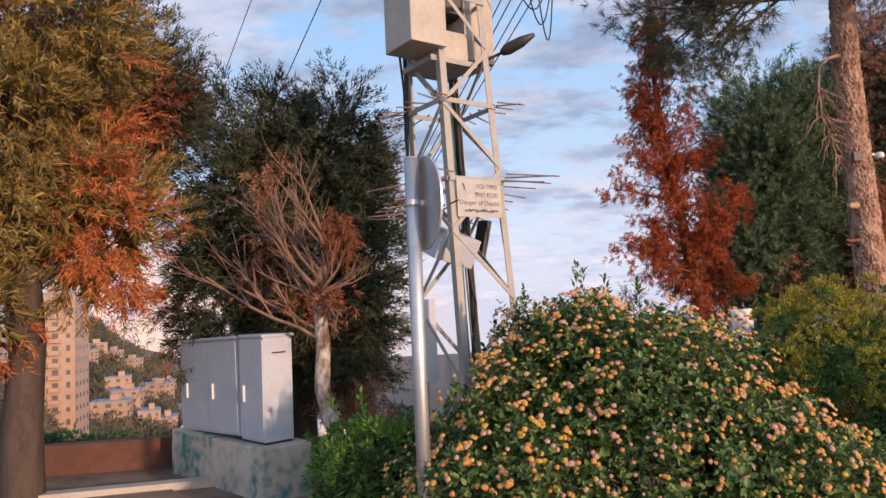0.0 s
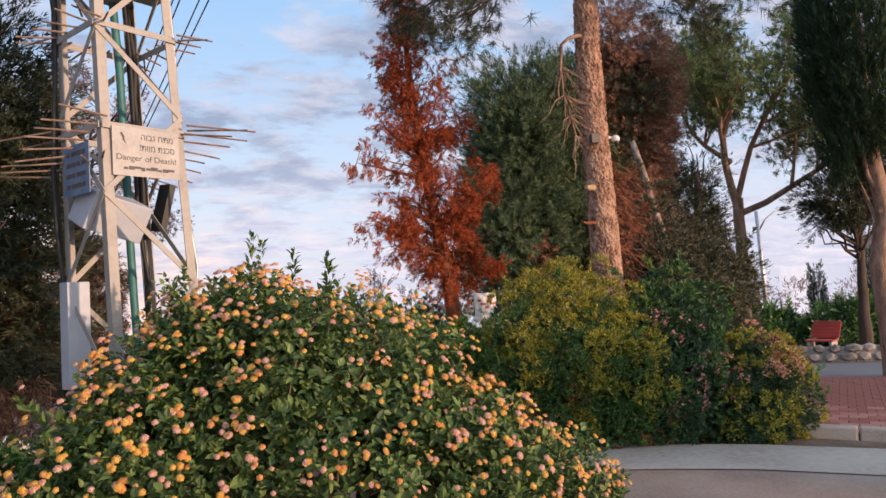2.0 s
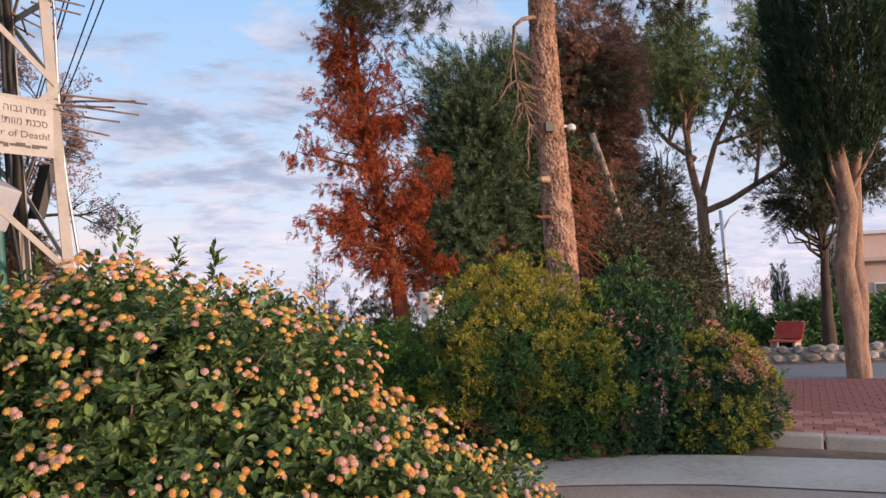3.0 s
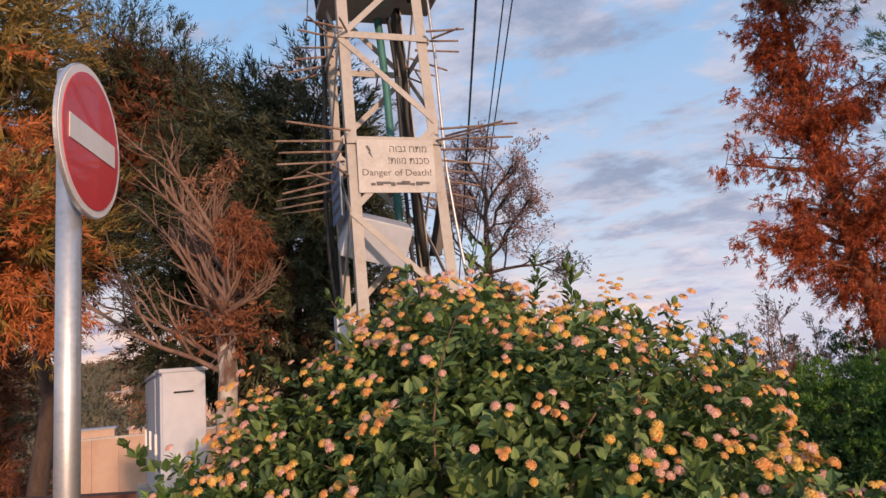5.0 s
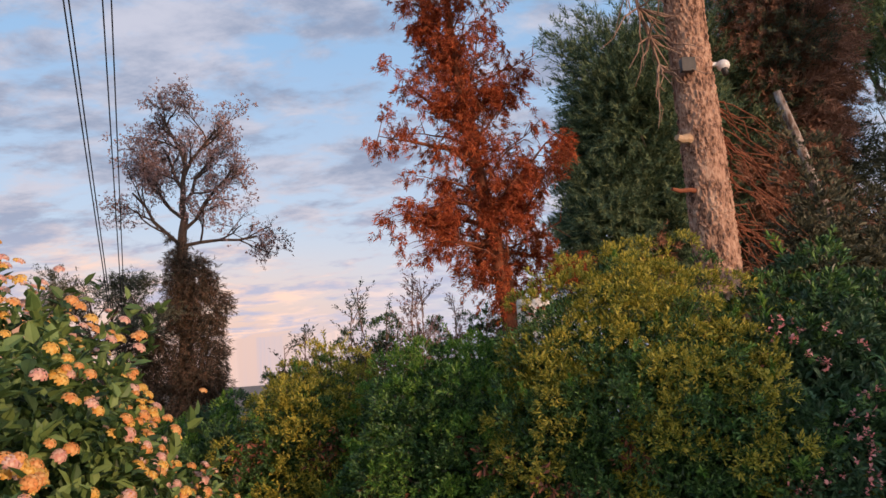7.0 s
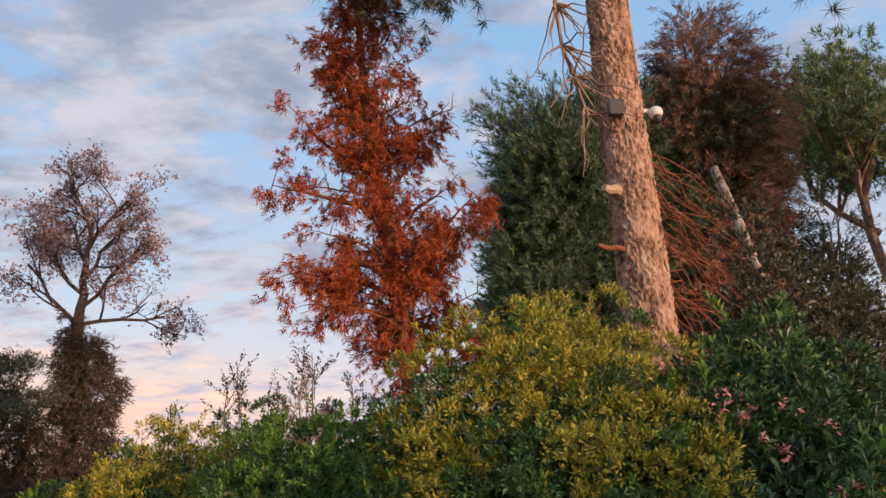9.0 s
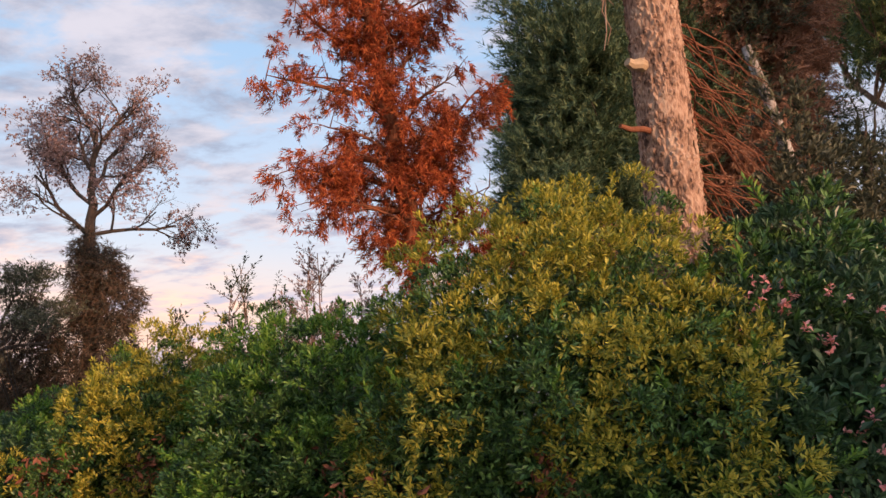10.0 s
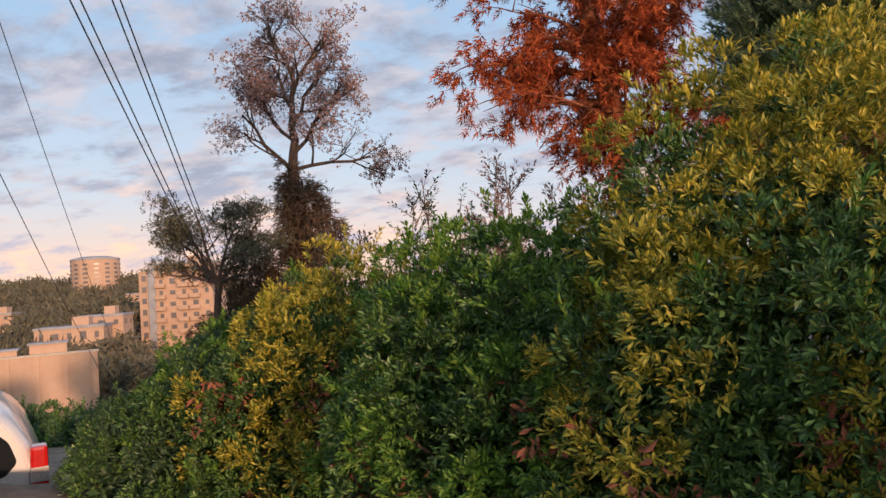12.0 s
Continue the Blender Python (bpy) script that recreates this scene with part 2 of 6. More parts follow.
    clump_needle=material("dry_clump_needles", [(0.15, 0.055, 0.026), (0.27, 0.10, 0.045)], 2.0, 0.85, 0.1, island=0.6, through_light=0.2),
    rust_needle=material("rusty_brown_needles", [(0.230, 0.120, 0.078), (0.430, 0.225, 0.135)], 2.0, 0.85, 0.1, island=0.6, through_light=0.2),
    pine_needle=material("pine_needles", [(0.075, 0.140, 0.058), (0.160, 0.240, 0.088), (0.270, 0.310, 0.105)], 2.0, 0.6, 0.1, island=0.6, through_light=0.25),
    warm_needle=material("olive_pine_needles", [(0.135, 0.120, 0.034), (0.260, 0.195, 0.052), (0.390, 0.255, 0.072)], 2.0, 0.7, 0.1, island=0.6, through_light=0.25),
    dark_needle=material("dark_conifer_needles", [(0.020, 0.031, 0.016), (0.048, 0.064, 0.030), (0.092, 0.096, 0.044)], 2.0, 0.7, 0.1, island=0.6, through_light=0.15),
    green_needle=material("deep_green_needles", [(0.055, 0.105, 0.060), (0.115, 0.190, 0.100), (0.210, 0.265, 0.125)], 2.0, 0.65, 0.1, island=0.6, through_light=0.25),
    cypress_needle=material("cypress_scales", [(0.017, 0.044, 0.020), (0.044, 0.088, 0.034)], 2.0, 0.7, 0.1, island=0.6, through_light=0.15),
    mauve_leaf=material("withered_mauve_leaf", [(0.250, 0.165, 0.165), (0.420, 0.280, 0.255)], 3.0, 0.85, 0.1, island=0.6, through_light=0.2),
    creeper=material("dry_creeper", [(0.040, 0.036, 0.024), (0.085, 0.066, 0.042), (0.15, 0.085, 0.055)], 1.2, 0.8, 0.1, island=0.5, through_light=0.15),
    olive_leaf=material("olive_leaf", [(0.050, 0.056, 0.034), (0.110, 0.115, 0.066), (0.170, 0.160, 0.095)], 3.0, 0.6, 0.1, island=0.6, through_light=0.2),
    ivy=material("ivy_leaf", [(0.020, 0.034, 0.018), (0.045, 0.066, 0.030)], 3.0, 0.6, 0.1, island=0.6, through_light=0.15),
    far_wood=material("far_woods", [(0.060, 0.066, 0.044), (0.105, 0.100, 0.066), (0.180, 0.135, 0.095)], 0.05, 0.95, 0.3, fine=6),
    grass=material("dry_grass", [(0.12, 0.10, 0.04), (0.26, 0.22, 0.10)], 3, 0.8, 0.1, island=0.6, through_light=0.25),
    white_plastic=material("white_plastic", [(0.68, 0.67, 0.65), (0.76, 0.75, 0.73)], 8, 0.4, 0.03),
    cut_wood=material("cut_wood", [(0.36, 0.24, 0.14), (0.52, 0.38, 0.25)], 20, 0.8, 0.2),
    red_bench=material("faded_red_paint", [(0.46, 0.06, 0.055), (0.58, 0.12, 0.10)], 6, 0.6, 0.1),
)

# ---- mesh helpers ----
UP = Vector((0, 0, 1))
rng = np.random.default_rng(7)


def raw(name, verts, faces, mat, parent=None, label="", smooth=False):
    """One mesh object from an (n, 3) array and a list of (m, k) face arrays."""
    me = bpy.data.meshes.new(name)
    verts = np.asarray(verts, dtype=np.float32)
    faces = [np.asarray(f, dtype=np.int32) for f in faces if len(f)]
    me.vertices.add(len(verts))
    me.vertices.foreach_set("co", verts.ravel())
    total = np.concatenate([np.full(len(f), f.shape[1], dtype=np.int32) for f in faces])
    me.loops.add(int(total.sum()))
    me.loops.foreach_set("vertex_index", np.concatenate([f.ravel() for f in faces]))
    me.polygons.add(len(total))
    me.polygons.foreach_set("loop_start", np.concatenate([[0], np.cumsum(total)[:-1]]).astype(np.int32))
    me.polygons.foreach_set("use_smooth", np.full(len(total), smooth))
    me.update(calc_edges=True)
    me.validate()
    me.materials.append(mat)
    ob = new(name, me)
    ob.parent = parent
    if label:
        tagged(ob, label)
    return ob


def part(name, bm, mat, parent=None, label="", smooth=False):
    me = bpy.data.meshes.new(name)
    bm.to_mesh(me)
    bm.free()
    for p in me.polygons:
        p.use_smooth = smooth
    me.materials.append(mat)
    ob = new(name, me)
    ob.parent = parent
    if label:
        tagged(ob, label)
    return ob


def base(name, x, y, z, label, category, group="", kind="", turn=0.0):
    ob = new(name)
    ob.matrix_basis = pose(x, y, z, 0, 0, turn)
    ob.empty_display_size = 0.1
    return tagged(ob, label, category, group, kind)


def block(size, at=(0, 0, 0), bevel=0.0, m=None, bm=None):
    bm = bm or bmesh.new()
    made = bmesh.ops.create_cube(bm, size=1, matrix=Matrix.Translation(at) @ Matrix.Diagonal((*size, 1)))
    if bevel:
        edges = list({e for v in made["verts"] for e in v.link_edges})
        bmesh.ops.bevel(bm, geom=edges, offset=bevel, segments=2, affect="EDGES", profile=0.6)
    if m is not None:
        bmesh.ops.transform(bm, matrix=m, verts=bm.verts)
    return bm


def tubes(paths, sides=7):
    """Verts and faces for tapered tubes. paths: list of (points, radii)."""
    vs, fs, off = [], [], 0
    ang = np.linspace(0, 2 * np.pi, sides, endpoint=False)
    for pts, rad in paths:
        p, r = np.asarray(pts, float), np.asarray(rad, float)
        d = np.gradient(p, axis=0)
        d /= np.linalg.norm(d, axis=1)[:, None] + 1e-9
        ref = np.array([0.0, 0.0, 1.0]) if abs(d[:, 2]).mean() < 0.8 else np.array([1.0, 0.0, 0.0])
        u = np.cross(d, ref)
        u /= np.linalg.norm(u, axis=1)[:, None] + 1e-9
        w = np.cross(d, u)
        ring = p[:, None] + r[:, None, None] * (np.cos(ang)[None, :, None] * u[:, None] + np.sin(ang)[None, :, None] * w[:, None])
        n = len(p)
        vs.append(ring.reshape(-1, 3))
        i = np.arange(n - 1)[:, None] * sides + np.arange(sides)[None]
        j = np.arange(n - 1)[:, None] * sides + (np.arange(sides)[None] + 1) % sides
        fs.append(np.stack([i, j, j + sides, i + sides], -1).reshape(-1, 4) + off)
        off += n * sides
    return np.concatenate(vs), [np.concatenate(fs)]


def capped(pts, radii, sides=12):
    """One closed tube as a bmesh."""
    v, f = tubes([(pts, radii)], sides)
    bm = bmesh.new()
    bv = [bm.verts.new(p) for p in v]
    for q in f[0]:
        bm.faces.new([bv[i] for i in q])
    bm.faces.new(bv[:sides])
    bm.faces.new(bv[-sides:][::-1])
    bmesh.ops.recalc_face_normals(bm, faces=bm.faces)
    return bm


def unit(v):
    return v / (np.linalg.norm(v, axis=-1, keepdims=True) + 1e-9)


def frames(d, n):
    """Rows side, along, normal for each leaf."""
    y = unit(d)
    x = unit(np.cross(y, n))
    return np.stack([x, y, np.cross(x, y)], 1)


LEAF = (np.array([(0, 0, 0), (-0.17, 0.55, 0.06), (0, 1, -0.05), (0.17, 0.55, 0.06)], float), np.array([(0, 3, 2, 1)]))
BROAD = (np.array([(0, 0, 0), (-0.30, 0.28, 0.09), (-0.24, 0.66, 0.05), (0, 1, -0.10), (0.24, 0.66, 0.05), (0.30, 0.28, 0.09)], float), np.array([(0, 3, 2, 1), (0, 5, 4, 3)]))
BLADE = (np.array([(-0.03, 0, 0), (0.03, 0, 0), (0, 1, 0)], float), np.array([(0, 1, 2)]))
NEEDLE = (np.array([(-0.10, 0, 0), (0.10, 0, 0), (0, 1, 0)], float), np.array([(0, 1, 2)]))
OVAL = (np.array([(0, 0, 0), (-0.17, 0.60, 0.05), (0, 1, -0.05), (0.17, 0.60, 0.05)], float), np.array([(0, 3, 2, 1)]))
PLUME = (np.array([(0, 0, 0), (-0.13, 0.4, 0.03), (0, 1, 0), (0.13, 0.4, -0.03)], float), np.array([(0, 3, 2, 1)]))


def scatter(shape, at, d, n, size):
    tv, tf = shape
    r = frames(d, n)
    v = at[:, None] + size[:, None, None] * np.einsum("kj,njc->nkc", tv, r)
    f = (np.arange(len(at)) * len(tv))[:, None, None] + tf[None]
    return v.reshape(-1, 3), [f.reshape(-1, tf.shape[1])]


def sprays(shape, at, d, per, length, size, wide=0.9, jitter=0.35):
    """Twigs of leaves: at each place a short stem along d with per leaves that fan out."""
    n = len(at)
    t = rng.random((n, per))
    d = unit(d)
    side = unit(rng.normal(size=(n, per, 3)))
    pos = at[:, None] + d[:, None] * (t * length)[..., None] + side * (length * 0.10)
    way = unit(d[:, None] * (1 - 0.2 * wide) + side * wide)
    nor = unit(rng.normal(size=(n, per, 3)) * jitter + d[:, None] + np.array([0, 0, 0.5]))
    s = size * (0.65 + 0.7 * rng.random((n, per)))
    return scatter(shape, pos.reshape(-1, 3), way.reshape(-1, 3), nor.reshape(-1, 3), s.ravel())


def lumpy(p, amount, scale):
    """Noise for an array of places."""
    return np.array([noise.noise(Vector(q) * scale) for q in p]) * amount


def on_blobs(blobs, count, depth=0.25, rough=0.22, scale=1.6, floor=-9.0):
    """Places near the outside of a union of ellipsoids, with the outward direction. blobs: (centre, radii)."""
    area = np.array([r[0] * r[1] + r[1] * r[2] + r[0] * r[2] for _, r in blobs])
    keep_p, keep_d = [], []
    for (c, r), a in zip(blobs, area / area.sum()):
        n = int(count * a * 1.5) + 4
        q = unit(rng.normal(size=(n, 3)))
        c, r = np.array(c, float), np.array(r, float)
        s = c + q * r
        bulge = 1 + lumpy(s, rough, scale) + lumpy(s, rough * 0.6, scale * 3.1) + lumpy(s, rough * 0.35, scale * 7.0) - depth * rng.random(n) ** 1.6
        p, d = c + q * r * bulge[:, None], unit(q / r)
        ok = p[:, 2] > floor
        for c2, r2 in blobs:
            if np.allclose(c, c2):
                continue
            ok &= (((p - np.array(c2)) / np.array(r2)) ** 2).sum(1) > (1 - depth) ** 2
        keep_p.append(p[ok])
        keep_d.append(d[ok])
    p, d = np.concatenate(keep_p), np.concatenate(keep_d)
    pick = rng.permutation(len(p))[:count]
    return p[pick], d[pick]


def join(*lots):
    """Joins lots of (verts, [faces]) with faces of one size."""
    vs, fs, off = [], [], 0
    for v, f in lots:
        vs.append(v)
        fs.append(f[0] + off)
        off += len(v)
    return np.concatenate(vs), [np.concatenate(fs)]


def grow(start, way, length, radius, depth, split=3, spread=0.6, rise=0.15, shrink=0.68, wobble=0.12, seed=0, steps=5, min_at=0.35):
    """Limbs that fork. Returns tube paths and the tips with their directions."""
    r = np.random.default_rng(seed)
    paths, tips = [], []

    def go(p, d, ln, rad, k):
        pts, rads = [p.copy()], [rad]
        for i in range(steps):
            d = unit(d + r.normal(size=3) * wobble + np.array([0, 0, rise]) * 0.3)
            p = p + d * ln / steps
            pts.append(p.copy())
            rads.append(rad * (1 - 0.5 * (i + 1) / steps))
        paths.append((pts, rads))
        if k == 0:
            tips.append((p.copy(), d.copy()))
            return
        for j in range(split):
            at = min_at + (1 - min_at) * (j + 0.3 + 0.7 * r.random()) / split
            at = min(at, 1.0)
            i = min(int(at * steps), steps)
            nd = unit(d + unit(r.normal(size=3)) * spread + np.array([0, 0, rise]))
            go(np.array(pts[i]), nd, ln * shrink * (0.75 + 0.5 * r.random()), rads[i] * 0.66, k - 1)

    go(np.asarray(start, float), unit(np.asarray(way, float)), length, radius, depth)
    return paths, np.array([t[0] for t in tips]), np.array([t[1] for t in tips])


def wobbly(a, b, n, amount, seed=0):
    r = np.random.default_rng(seed)
    t = np.linspace(0, 1, n)[:, None]
    return np.asarray(a, float) * (1 - t) + np.asarray(b, float) * t + r.normal(size=(n, 3)) * amount * np.sin(np.pi * t)


def step(a, b, x):
    t = np.clip((np.asarray(x, float) - a) / (b - a), 0, 1)
    return t * t * (3 - 2 * t)


def gz(x, y):
    """Height of the ground."""
    x, y = np.asarray(x, float), np.asarray(y, float)
    near = 0.07 - 0.032 * np.clip(x, -8, 9) - 0.022 * np.clip(y, -8, 14)
    z = near - 1.5 * step(9.1, 10.6, y - 0.5 * x) * step(6.5, 4.0, x)
    # the lane sinks between the lantana and the hedge
    s, w = -0.45 * (x - 3.6) + 0.89 * (y - 2.5), 0.89 * (x - 3.6) + 0.45 * (y - 2.5)
    z = z - np.exp(-(w / 1.3) ** 2) * 0.3 * step(0.5, 3.5, s) * step(9.0, 7.0, s)
    u = y - 0.9 * x
    far = np.hypot(x, y)
    side = step(-5, 30, u)
    west = step(-17, -31, np.degrees(np.arctan2(x, y)))
    hill = step(-27, -33, np.degrees(np.arctan2(x, y)))
    z = z - side * (1 - hill) * (34 * step(10, 125, far)) + side * west * (1 - hill) * (50 * step(150, 520, far))
    z = z + side * hill * (21 * np.clip((far - 95) / 385, 0, 1.6) ** 0.8 - 14 * step(10, 60, far))
    z = z - side * (1 - west) * 0.05 * np.maximum(far - 130, 0)
    return z + (1 - side) * 2.0 * step(60, 300, far)


# ---- ground ----
def grid_sheet(name, xs, ys, mat, label, lift=0.0, category="ground", height=None):
    gx, gy = np.meshgrid(xs, ys)
    z = (height or gz)(gx, gy) + lift
    v = np.stack([gx.ravel(), gy.ravel(), z.ravel()], 1)
    w, h = len(xs), len(ys)
    i = (np.arange(h - 1)[:, None] * w + np.arange(w - 1)[None]).ravel()
    ob = raw(name, v, [np.stack([i, i + 1, i + 1 + w, i + w], 1)], mat, smooth=True)
    return tagged(ob, label, category, kind="structure")


def spaced(lo, hi, fine, reach):
    inner = np.arange(lo, hi + fine / 2, fine)
    k = np.geomspace(fine, reach, 46)
    return np.concatenate([lo - k[::-1], inner, hi + k])


grid_sheet("ground", spaced(-14, 26, 0.4, 2200), spaced(-12, 30, 0.4, 2200), M["soil"], "bare brown soil sloping down to the valley")


def strip(name, line, mat, label, category, lift, thick=0.0, parent=None):
    """A ribbon on the ground between two lines of plan points."""
    v, f = [], []
    a, b = [np.array(q, float) for q in line]
    n, m = 70, 40
    t = np.linspace(0, 1, n)

    def along(pts, s):
        seg = np.linspace(0, 1, len(pts))
        return np.array([np.interp(s, seg, pts[:, 0]), np.interp(s, seg, pts[:, 1])])

    for i in range(n):
        p, q = along(a, t[i]), along(b, t[i])
        for j in range(m):
            w = p + (q - p) * j / (m - 1)
            v.append((w[0], w[1], float(gz(w[0], w[1])) + lift))
    k = (np.arange(n - 1)[:, None] * m + np.arange(m - 1)[None]).ravel()
    v = np.array(v)
    faces = [np.stack([k, k + 1, k + 1 + m, k + m], 1)]
    if thick:
        edge = np.concatenate([np.arange(m), np.arange(1, n) * m + m - 1, (n - 1) * m + np.arange(m - 2, -1, -1), np.arange(n - 2, 0, -1) * m])
        low = v[edge] - np.array([0, 0, thick])
        o = len(v)
        v = np.concatenate([v, low])
        e = np.arange(len(edge))
        faces[0] = np.concatenate([faces[0], np.stack([edge, np.roll(edge, -1), o + np.roll(e, -1), o + e], 1)])
    ob = raw(name, v, faces, mat, parent, smooth=False)
    return tagged(ob, label, category, kind="structure")


strip("road_asphalt", ([(-6, 1.6), (0, 3.0), (2.98, 6.92), (4.3, 6.2), (5.2, 5.7), (7.0, 4.3), (12.5, 0.05)], [(-6, -8), (-2, -9), (2, -9), (5, -9), (8, -9), (10, -9), (13, -9)]), M["asphalt"], "worn brownish asphalt with cracks and stains", "road", 0.035)
strip("gutter", ([(3.4, 7.4), (4.7, 6.75), (5.7, 6.25), (7.5, 4.9), (13.0, 0.6)], [(2.8, 6.65), (4.1, 5.9), (5.0, 5.4), (6.8, 4.0), (12.2, -0.25)]), M["dusty"], "dusty pale concrete gutter along the road", "gutter", 0.045)
strip("road_far", ([(5.5, 15.6), (10.3, 10.8), (16.0, 5.1)], [(7.4, 17.5), (12.2, 12.7), (18.0, 7.0)]), M["road"], "grey asphalt side road beyond the paving", "road", 0.012)
strip("verge", ([(-6, 6.4), (-3.2, 6.9), (-1.9, 5.2), (-0.4, 4.9)], [(-6, 1.7), (-3.2, 2.3), (-1.9, 2.6), (-0.4, 3.0)]), M["soil"], "dusty verge under the trees", "ground", 0.016)

# a plain unseen wall added across the road, toward the low sun, to shade the hedge
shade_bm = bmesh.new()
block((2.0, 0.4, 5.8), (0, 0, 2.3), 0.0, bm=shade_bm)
shade_wall = tagged(part("wall_street", shade_bm, M["house"]), "plain pale unseen wall, added to shade the hedge", "wall", kind="structure")
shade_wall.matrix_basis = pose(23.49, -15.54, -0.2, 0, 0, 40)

# ---- trees and shrubs ----


def rel(v, o):
    return v - np.asarray(o, float)


def woody(parent, o, paths, mat, name="trunk", sides=8, label=""):
    v, f = tubes(paths, sides)
    return raw(name, rel(v, o), f, mat, parent, label, smooth=True)


def leafy(parent, o, lot, mat, name="crown", label=""):
    ob = raw(name, rel(lot[0], o), lot[1], mat, parent, label)
    return tagged(ob, kind="stuff")


def lantana():
    o = (1.2, 4.3, float(gz(1.2, 4.3)))
    t = base("lantana_bush", *o, "sprawling green lantana bush full of orange and pink flowers", "bush")
    blobs = [((1.12, 4.25, 0.25), (1.2, 0.98, 1.2)), ((0.40, 4.0, 0.1), (0.75, 0.72, 0.95)), ((1.92, 3.97, 0.06), (0.74, 0.60, 0.84)), ((1.05, 4.9, 0.4), (0.95, 0.7, 1.05)), ((2.03, 3.75, 0.0), (0.40, 0.42, 0.52)), ((2.52, 4.30, -0.10), (0.52, 0.50, 0.62)), ((0.95, 4.3, 0.95), (0.55, 0.55, 0.60))]
    p, d = on_blobs(blobs, 11500, 0.30, 0.26, 1.9, floor=-0.15)
    a = sprays(BROAD, p, d + np.array([0, 0, 0.25]), 7, 0.10, 0.041, 1.0)
    leafy(t, o, a, M["lantana_leaf"], "leaves")
    inner, di = on_blobs([(c, tuple(k * 0.74 for k in r)) for c, r in blobs], 1500, 0.25, 0.15, 1.5, floor=-0.2)
    leafy(t, o, sprays(BROAD, inner, di, 5, 0.14, 0.08), M["lantana_leaf"], "inner_leaves")
    # shoots that break the outline
    pick = p[rng.integers(len(p), size=420)]
    out = unit(pick - np.array([1.2, 4.4, 0.1])) + rng.normal(size=(420, 3)) * 0.35 + np.array([0, 0, 0.25])
    far_out = 0.04 + 0.13 * rng.random((420, 1))
    lots = [sprays(BROAD, pick + unit(out) * far_out * k, out, 6, 0.06, 0.045, 0.9) for k in (0.4, 0.75, 1.1)]
    leafy(t, o, join(*lots), M["lantana_leaf"], "young_growth")
    arch_p, arch_d, arch_stems = [], [], []
    ra = np.random.default_rng(29)
    for i in range(70):
        q = p[ra.integers(len(p))]
        if q[2] < 0.35:
            continue
        way = unit(unit(q - np.array([1.2, 4.4, 0.0])) + ra.normal(size=3) * 0.35 + np.array([0, 0, 0.55]))
        ln, line = 0.16 + 0.22 * ra.random(), [q - way * 0.15]
        for k in range(7):
            way = unit(way + np.array([0.04 * ra.normal(), 0.04 * ra.normal(), -0.11]))
            line.append(line[-1] + way * (ln + 0.15) / 7)
            if k > 1:
                arch_p.append(line[-1])
                arch_d.append(way)
        arch_stems.append((line, np.linspace(0.004, 0.0015, 8)))
    for line in arch_stems:
        woody(t, o, [line], M["dead_wood"], "shoot", 5)
    leafy(t, o, sprays(BROAD, np.array(arch_p), np.array(arch_d), 4, 0.05, 0.045, 1.2), M["lantana_leaf"], "shoot_leaves")
    shoot_tips = (pick + unit(out) * (far_out * 1.2 + 0.03))[::2]
    stems = []
    r = np.random.default_rng(3)
    for i in range(60):
        q = p[r.integers(len(p))]
        foot = np.array([1.2 + r.normal() * 0.45, 4.35 + r.normal() * 0.25, gz(1.2, 4.3)])
        stems.append((wobbly(foot, q, 7, 0.06, i), np.linspace(0.011, 0.004, 7)))
    woody(t, o, stems, M["dead_wood"], "stem_growth", 5)
    # sprigs that stand out over the top
    tips = []
    for i, (x, y, z, h) in enumerate([(1.02, 4.65, 1.45, 0.36), (0.93, 4.6, 1.40, 0.42), (0.55, 4.7, 1.3, 0.26), (1.4, 4.6, 1.45, 0.22), (1.75, 4.58, 1.08, 0.28), (1.6, 4.7, 1.2, 0.2), (1.9, 4.5, 0.95, 0.2), (1.2, 4.8, 1.5, 0.2)]):
        way = np.array([0.12 * math.sin(i * 2.1), 0.1 * math.cos(i), 1.0])
        for k in range(6):
            tips.append((np.array([x, y, z]) + way * h * k / 6, way))
    tp, td = np.array([q[0] for q in tips]), np.array([q[1] for q in tips])
    for i in range(8):
        leafy(t, o, sprays(LEAF, tp[i * 6:i * 6 + 6], td[i * 6:i * 6 + 6], 9, 0.09, 0.055, 0.8), M["lantana_leaf"], "sprig")
    # flower heads: small domes of florets
    fv, ff = [], []
    for i in range(26):
        h = 0.05 + 0.95 * (i / 25)
        az = i * 2.4
        c = np.array([math.cos(az) * math.sqrt(1 - h * h), math.sin(az) * math.sqrt(1 - h * h), h * 0.75]) * 0.021
        n = unit(c + np.array([0, 0, 0.006]))
        u = unit(np.cross(n, [0.3, 0.9, 0.1]))
        w = np.cross(n, u)
        k0 = len(fv)
        fv.append(c + n * 0.002)
        for q in range(4):
            g = q * math.pi / 2 + az
            fv.append(c + 0.0062 * (math.cos(g) * u + math.sin(g) * w) + n * 0.001)
        ff += [(k0, k0 + 1, k0 + 2), (k0, k0 + 2, k0 + 3), (k0, k0 + 3, k0 + 4), (k0, k0 + 4, k0 + 1)]
    k0 = len(fv)
    for q in range(3):
        for w in range(8):
            e = 0.15 + 0.55 * q
            fv.append(np.array([math.cos(w * math.pi / 4) * math.cos(e), math.sin(w * math.pi / 4) * math.cos(e), math.sin(e) * 0.6]) * 0.0165)
    for q in range(2):
        for w in range(8):
            a, b = k0 + q * 8 + w, k0 + q * 8 + (w + 1) % 8
            ff += [(a, b, b + 8), (a, b + 8, a + 8)]
    ff += [(k0 + 16, k0 + 16 + w, k0 + 17 + w) for w in range(1, 7)]
